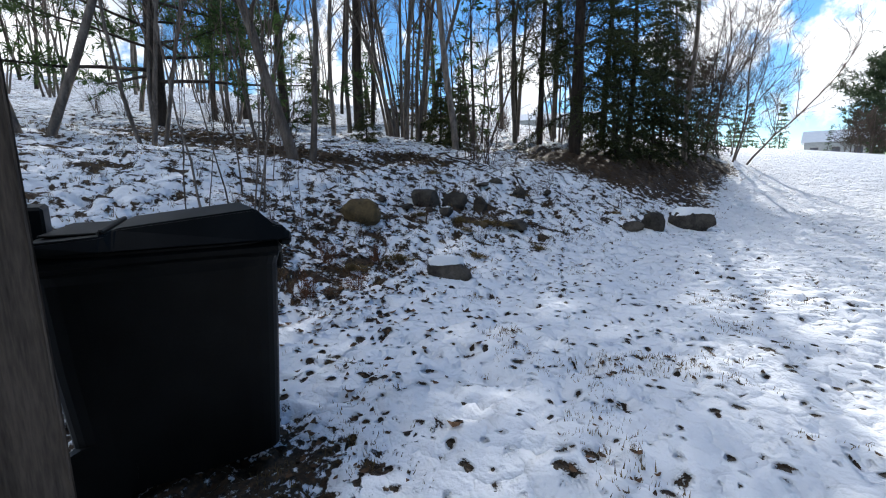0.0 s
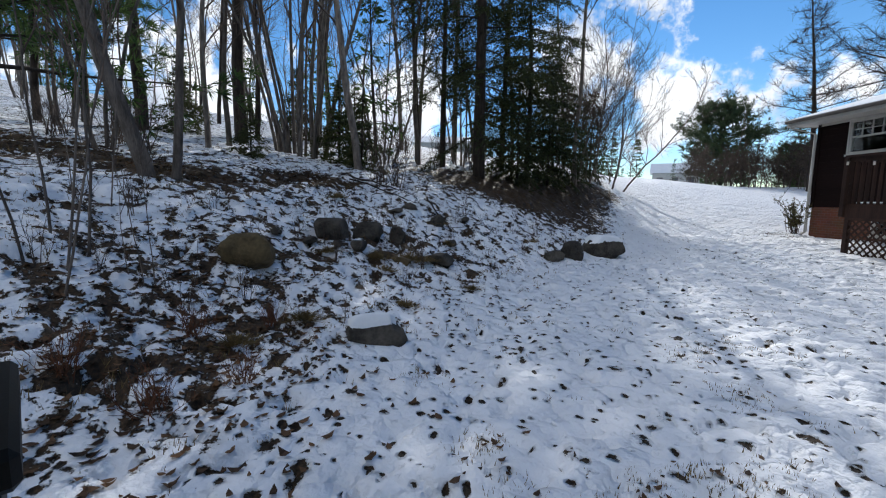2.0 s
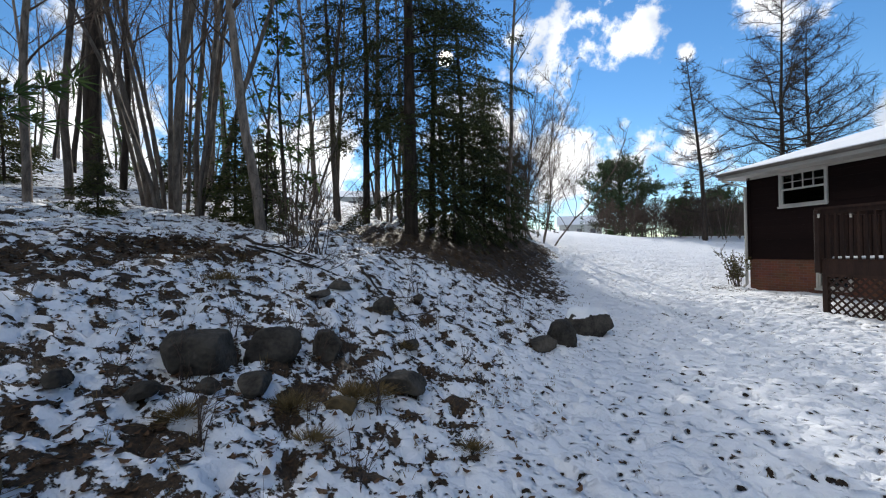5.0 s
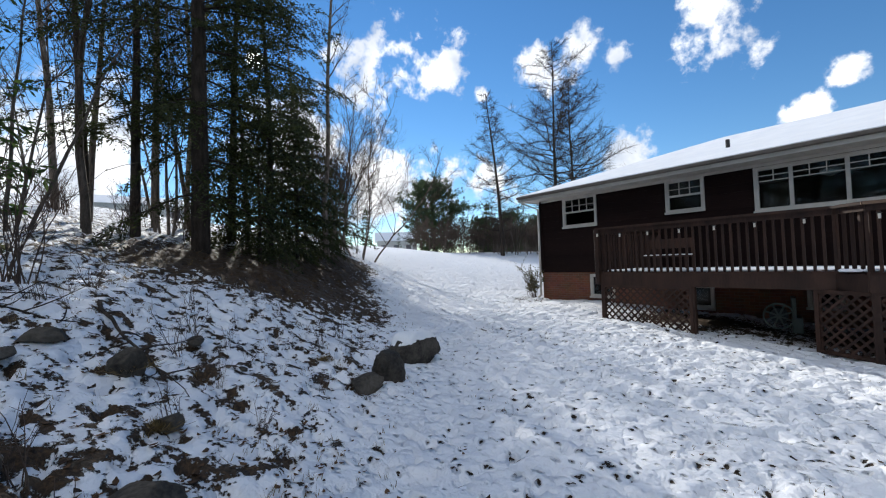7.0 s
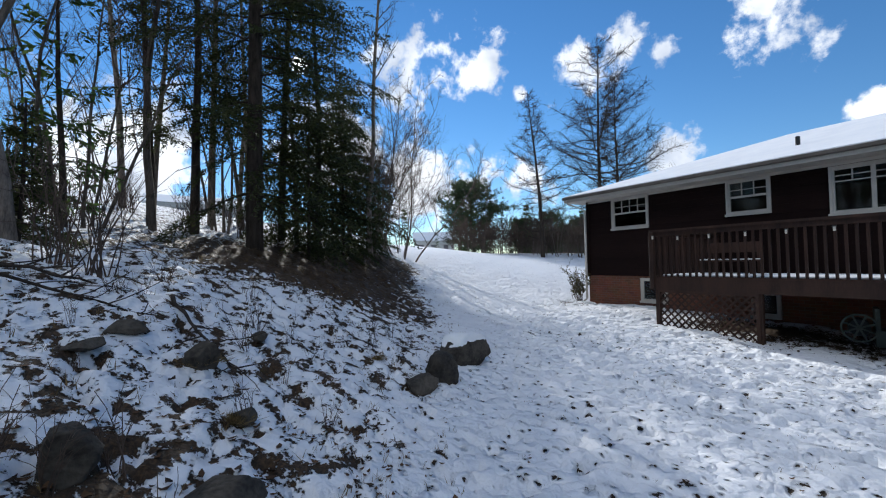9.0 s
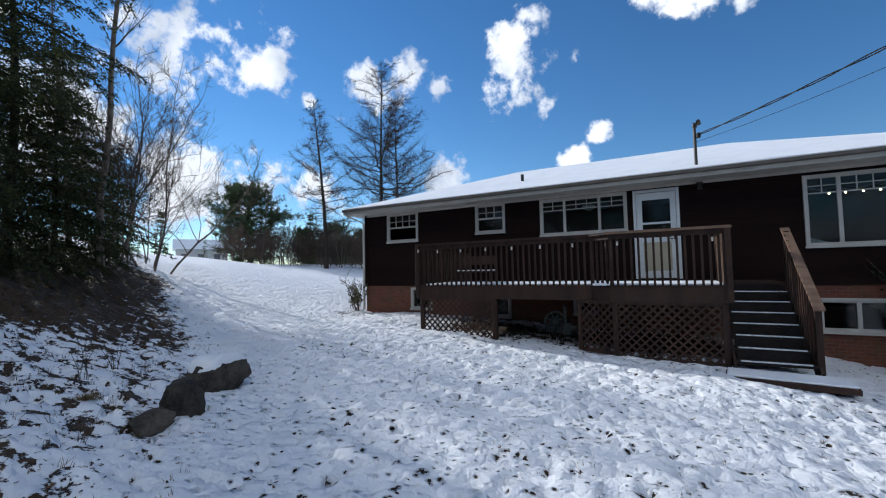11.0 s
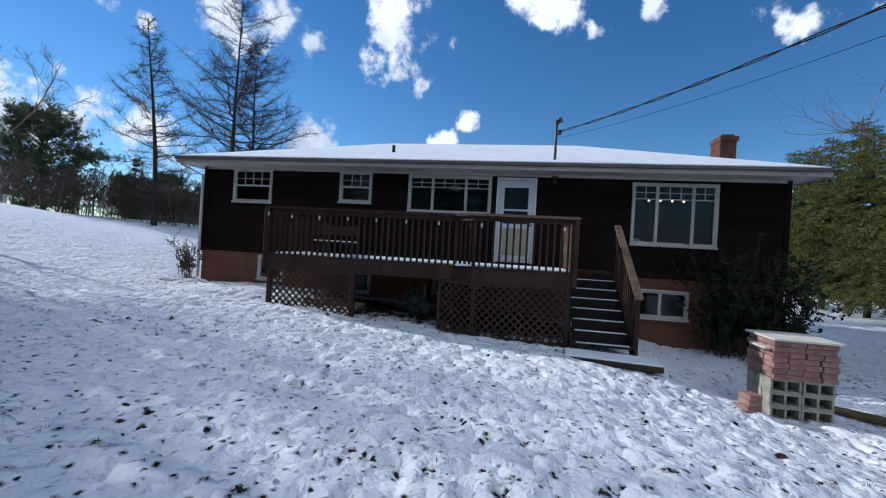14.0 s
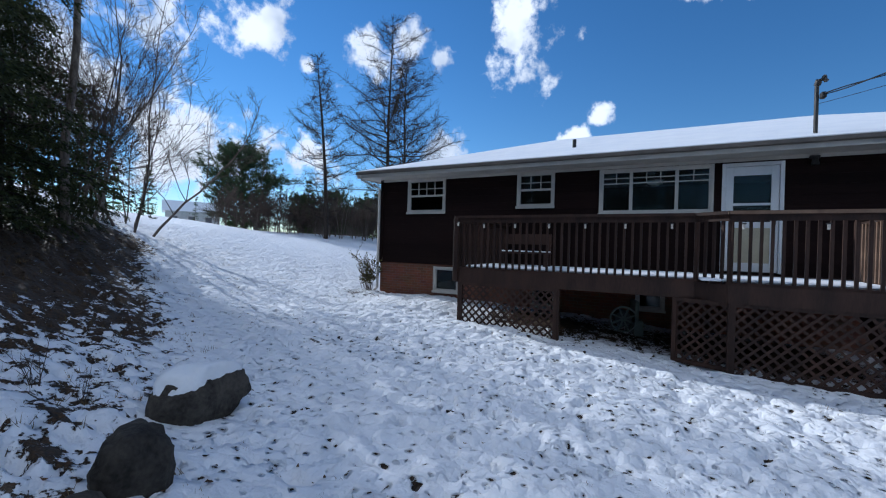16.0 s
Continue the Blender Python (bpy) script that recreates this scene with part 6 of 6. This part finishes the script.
def build_utility_box():
    u = thing("heat_pump", (11.0, -1.35, gz(11.0, -1.35)), "dark outdoor unit beside the house corner", "outdoor unit")
    part("casing", boxes((-0.17, 0.17, -0.4, 0.35, 0.08, 0.78), bevel=0.02), CABLE, u)
    part("foot", boxes((-0.15, 0.15, -0.35, -0.25, 0, 0.08)), METAL, u)
    part("foot", boxes((-0.15, 0.15, 0.2, 0.3, 0, 0.08)), METAL, u)


build_utility_box()


# ---------------------------------------------------------------- shrubs, weeds, fallen branches
def shrub(seed, h, w, stems, mat, leaf=None, leaves=0, leaf_size=0.05, r0=0.009):
    T, B = Wood(seed), Wood(seed + 50)
    r = T.r
    for s in range(stems):
        az = r.random() * 6.283
        d = Vector((math.cos(az) * w / h * r.uniform(0.1, 1), math.sin(az) * w / h * r.uniform(0.1, 1), 1))
        L = h * r.uniform(0.55, 1.1)
        pts = T.path((r.gauss(0, 0.15 * w), r.gauss(0, 0.15 * w), -0.05), d, L, 5, 0.12, 0.02)
        T.limb(pts, r0, r0 * 0.35, 4)
        for j in range(5):
            p, t = along(pts, r.uniform(0.25, 1))
            l2 = T.path(p, t + Vector((r.gauss(0, 0.6), r.gauss(0, 0.6), r.gauss(0, 0.4))), L * r.uniform(0.15, 0.4), 3, 0.15, 0.03)
            T.limb(l2, r0 * 0.5, r0 * 0.25, 3)
            for i in range(leaves):
                p3, t3 = along(l2, r.random())
                B.leaf(p3, Vector((r.gauss(0, 1), r.gauss(0, 1), r.gauss(0.2, 0.8))), leaf_size * r.uniform(0.6, 1.4), leaf_size * 0.5)
    out = [T.wood_mesh("stems", mat)]
    if leaves:
        out.append(B.leaf_mesh("foliage", leaf))
    return out


def set_shrub(meshes, name, label, x, y, turn=0, scale=1.0, group=""):
    t = new(name, meshes[0])
    tagged(t, label, "shrub", group)
    t.matrix_basis = pose(x, y, gz(x, y), 0, 0, turn) @ Matrix.Scale(scale, 4)
    for me in meshes[1:]:
        o = new("foliage", me)
        o.parent = t


DARKLEAF = leafy("dark_evergreen_leaves", (0.008, 0.014, 0.008), (0.022, 0.034, 0.014), 0.15)
OLIVELEAF = leafy("olive_leaves", (0.05, 0.05, 0.015), (0.14, 0.12, 0.04), 0.2)
wall_shrub = shrub(201, 2.0, 0.9, 40, TWIG, DARKLEAF, 14, 0.09)
for k, (x, y, s) in enumerate(((10.7, 0.0, 1.05), (10.65, -0.6, 1.15), (10.65, -1.2, 1.1))):
    set_shrub(wall_shrub, "evergreen_shrub", "dark evergreen shrub against the house wall", x, y, k * 100, s, "shrubs at the wall")
set_shrub(shrub(202, 1.0, 0.35, 22, TWIG, OLIVELEAF, 8, 0.06), "corner_shrub", "olive-leaved shrub at the house corner", 11.0, 14.45, 0, 1.15)
red = shrub(203, 0.8, 0.7, 60, REDTWIG)
for k, (x, y) in enumerate(((4.8, -3.7), (4.2, -4.2), (3.6, -4.6), (4.9, -4.6), (3.0, -5.2), (4.2, -5.4), (2.2, -5.4))):
    set_shrub(red, "red_shrub", "low red-brown leafless shrub in litter", x, y, k * 60, rng.uniform(0.8, 1.15), "red shrubs at the yard's edge")
lowred = shrub(204, 0.5, 0.45, 34, REDTWIG, r0=0.005)
for k, (x, y, s) in enumerate(((-1.75, 3.6, 0.5), (-2.05, 3.2, 0.6), (-2.3, 4.0, 0.55), (-1.9, 4.4, 0.45), (-2.6, 3.3, 0.6))):
    set_shrub(lowred, "red_weed", "low tangle of reddish dry weeds in snow", x, y, k * 80, s, "red weeds on the bank")
brush = [shrub(210 + k, 1.3, 0.5, 16, TWIG) for k in range(2)]
n = 0
while n < 46:
    y, d = rng.uniform(9, 28), rng.uniform(3.5, 12)
    x = float(toe(y)) - d / 0.78
    if math.hypot(x + 3.2, y - 9.4) < 1:
        continue
    n += 1
    set_shrub(brush[n % 2], "brush", "thin leafless undergrowth on the slope", x, y, rng.uniform(0, 360), rng.uniform(0.6, 1.3), "undergrowth of the wood")
for k in range(26):
    x, y = rng.uniform(1.5, 13), rng.uniform(-14, -6.6)
    set_shrub(brush[k % 2], "brush", "grey leafless brush beyond the yard", x, y, rng.uniform(0, 360), rng.uniform(1.4, 2.4), "brush beyond the yard")
# dry weed stalks on the bank
stalk = [shrub(220 + k, 0.42, 0.14, 6, TWIG, r0=0.0035) for k in range(3)]
for k in range(60):
    y, d = rng.uniform(4, 11), rng.uniform(0.2, 3.4)
    x = float(toe(y)) - d / 0.78
    set_shrub(stalk[k % 3], "dry_weed", "dry weed stalks standing in the snow", x, y, rng.uniform(0, 360), rng.uniform(0.5, 1.2), "weeds on the bank")
# dead grass tussocks between the rocks
tuss = Wood(230)
for k in range(650):
    a, rr = tuss.r.random() * 6.283, abs(tuss.r.gauss(0, 0.07))
    tuss.leaf(Vector((rr * math.cos(a), rr * math.sin(a), -0.01)), Vector((math.cos(a) * rr * 14 + tuss.r.gauss(0, 0.4), math.sin(a) * rr * 14 + tuss.r.gauss(0, 0.4), 0.6)), tuss.r.uniform(0.05, 0.15), 0.004)
tuss_mesh = tuss.leaf_mesh("tussock", TURF)
for k, (x, y, s) in enumerate(((-0.94, 6.8, 1.3), (-1.35, 6.5, 1.1), (-0.75, 6.95, 1.0), (-2.5, 5.35, 1.3), (-1.2, 6.2, 0.9), (-0.4, 7.9, 0.8), (-0.55, 8.7, 1.0), (-1.9, 6.2, 0.9), (-2.3, 8.4, 1.0), (-0.9, 5.4, 0.8), (-1.7, 4.6, 0.9), (-2.0, 4.0, 0.9), (1.4, 9.6, 0.7), (-0.1, 6.4, 0.7))):
    ob = new("grass_tussock", tuss_mesh)
    ob.matrix_basis = pose(x, y, gz(x, y), 0, 0, k * 40) @ Matrix.Scale(s, 4)
    tagged(ob, "dead tan grass tussock between rocks", "grass tussock", "tussocks on the bank")


def fallen_branch(seed, p, q, r0, label):
    T = Wood(seed)
    p, q = Vector((*p, gz(*p) + 0.05)), Vector((*q, gz(*q) + 0.05))
    pts = [p.lerp(q, f) + Vector((T.r.gauss(0, 0.03), T.r.gauss(0, 0.03), 0)) for f in np.linspace(0, 1, 8)]
    for v in pts:
        v.z = gz(v.x, v.y) + 0.04 + abs(T.r.gauss(0, 0.03))
    base = pts[0].copy()
    pts = [v - base for v in pts]
    T.limb(pts, r0, r0 * 0.3, 6)
    twig = []
    for k in range(8):
        a, t = along(pts, T.r.uniform(0.2, 1))
        W = Wood(seed * 100 + k)
        W.limb(W.path(a, t + Vector((T.r.gauss(0, 0.7), T.r.gauss(0, 0.7), T.r.uniform(0, 0.7))), T.r.uniform(0.2, 0.6), 4, 0.12), r0 * 0.35, 0.003, 4)
        twig.append(W.wood_mesh("twig", DARKBARK))
    ob = new("fallen_branch", T.wood_mesh("fallen_branch", DARKBARK))
    ob.location = base
    for me in twig:
        part("twig", me, None, ob)
    tagged(ob, label, "branch")


fallen_branch(1, (-2.8, 10.75), (-1.35, 10.0), 0.03, "dead branch lying across the snowy bank")
fallen_branch(2, (-0.85, 10.0), (-0.3, 8.6), 0.022, "dead twiggy branch fallen beside the rocks")
fallen_branch(3, (-2.4, 9.9), (-0.9, 9.3), 0.02, "thin fallen branch below the clump tree")


# ---------------------------------------------------------------- neighbours' houses
def far_house(x, y, turn, w, d, h, roof_h, label, wall, storeys=1, z=None, cover=None):
    zz = gz(x, y) if z is None else z
    hs = thing("far_house", (x, y, zz), label, "house", "neighbouring houses", turn=turn)
    part("wall", boxes((-w / 2, w / 2, -d / 2, d / 2, -1.0, h)), wall, hs)
    bm = bmesh.new()
    e = 0.4
    v = [bm.verts.new(p) for p in ((-w / 2 - e, -d / 2 - e, h - 0.05), (w / 2 + e, -d / 2 - e, h - 0.05), (w / 2 + e, d / 2 + e, h - 0.05), (-w / 2 - e, d / 2 + e, h - 0.05), (-w / 2 - e, 0, h + roof_h), (w / 2 + e, 0, h + roof_h))]
    for q in ((0, 1, 5, 4), (2, 3, 4, 5), (0, 4, 3), (1, 2, 5), (3, 2, 1, 0)):
        bm.faces.new([v[i] for i in q])
    part("roof", bm, cover or ROOF_SNOW, hs, "plain gable roof")
    for s in range(storeys):
        for k in range(int(w // 2.2)):
            u = -w / 2 + 1.1 + k * 2.2
            z0 = 1.0 + s * 2.6
            win = part("window", boxes((u - 0.5, u + 0.5, -d / 2 - 0.06, -d / 2 + 0.02, z0, z0 + 1.1)), TRIM, hs)
            part("pane", boxes((u - 0.42, u + 0.42, -d / 2 - 0.075, -d / 2 - 0.062, z0 + 0.08, z0 + 1.02)), SLATE, win)
    return hs


far_house(39.0, 71.0, -28, 7, 6, 2.8, 1.7, "pale house with snowy roof beyond the lawn", FARWALL, 1)
far_house(43.5, 46.5, -42, 9, 7, 2.5, 1.2, "low brown house behind the larches", BARK, 1, None, DARKBARK)
far_house(1.0, 62.0, 0, 10, 6, 2.6, 1.2, "low shed with snowy roof beyond the wood", FARWALL, 1)
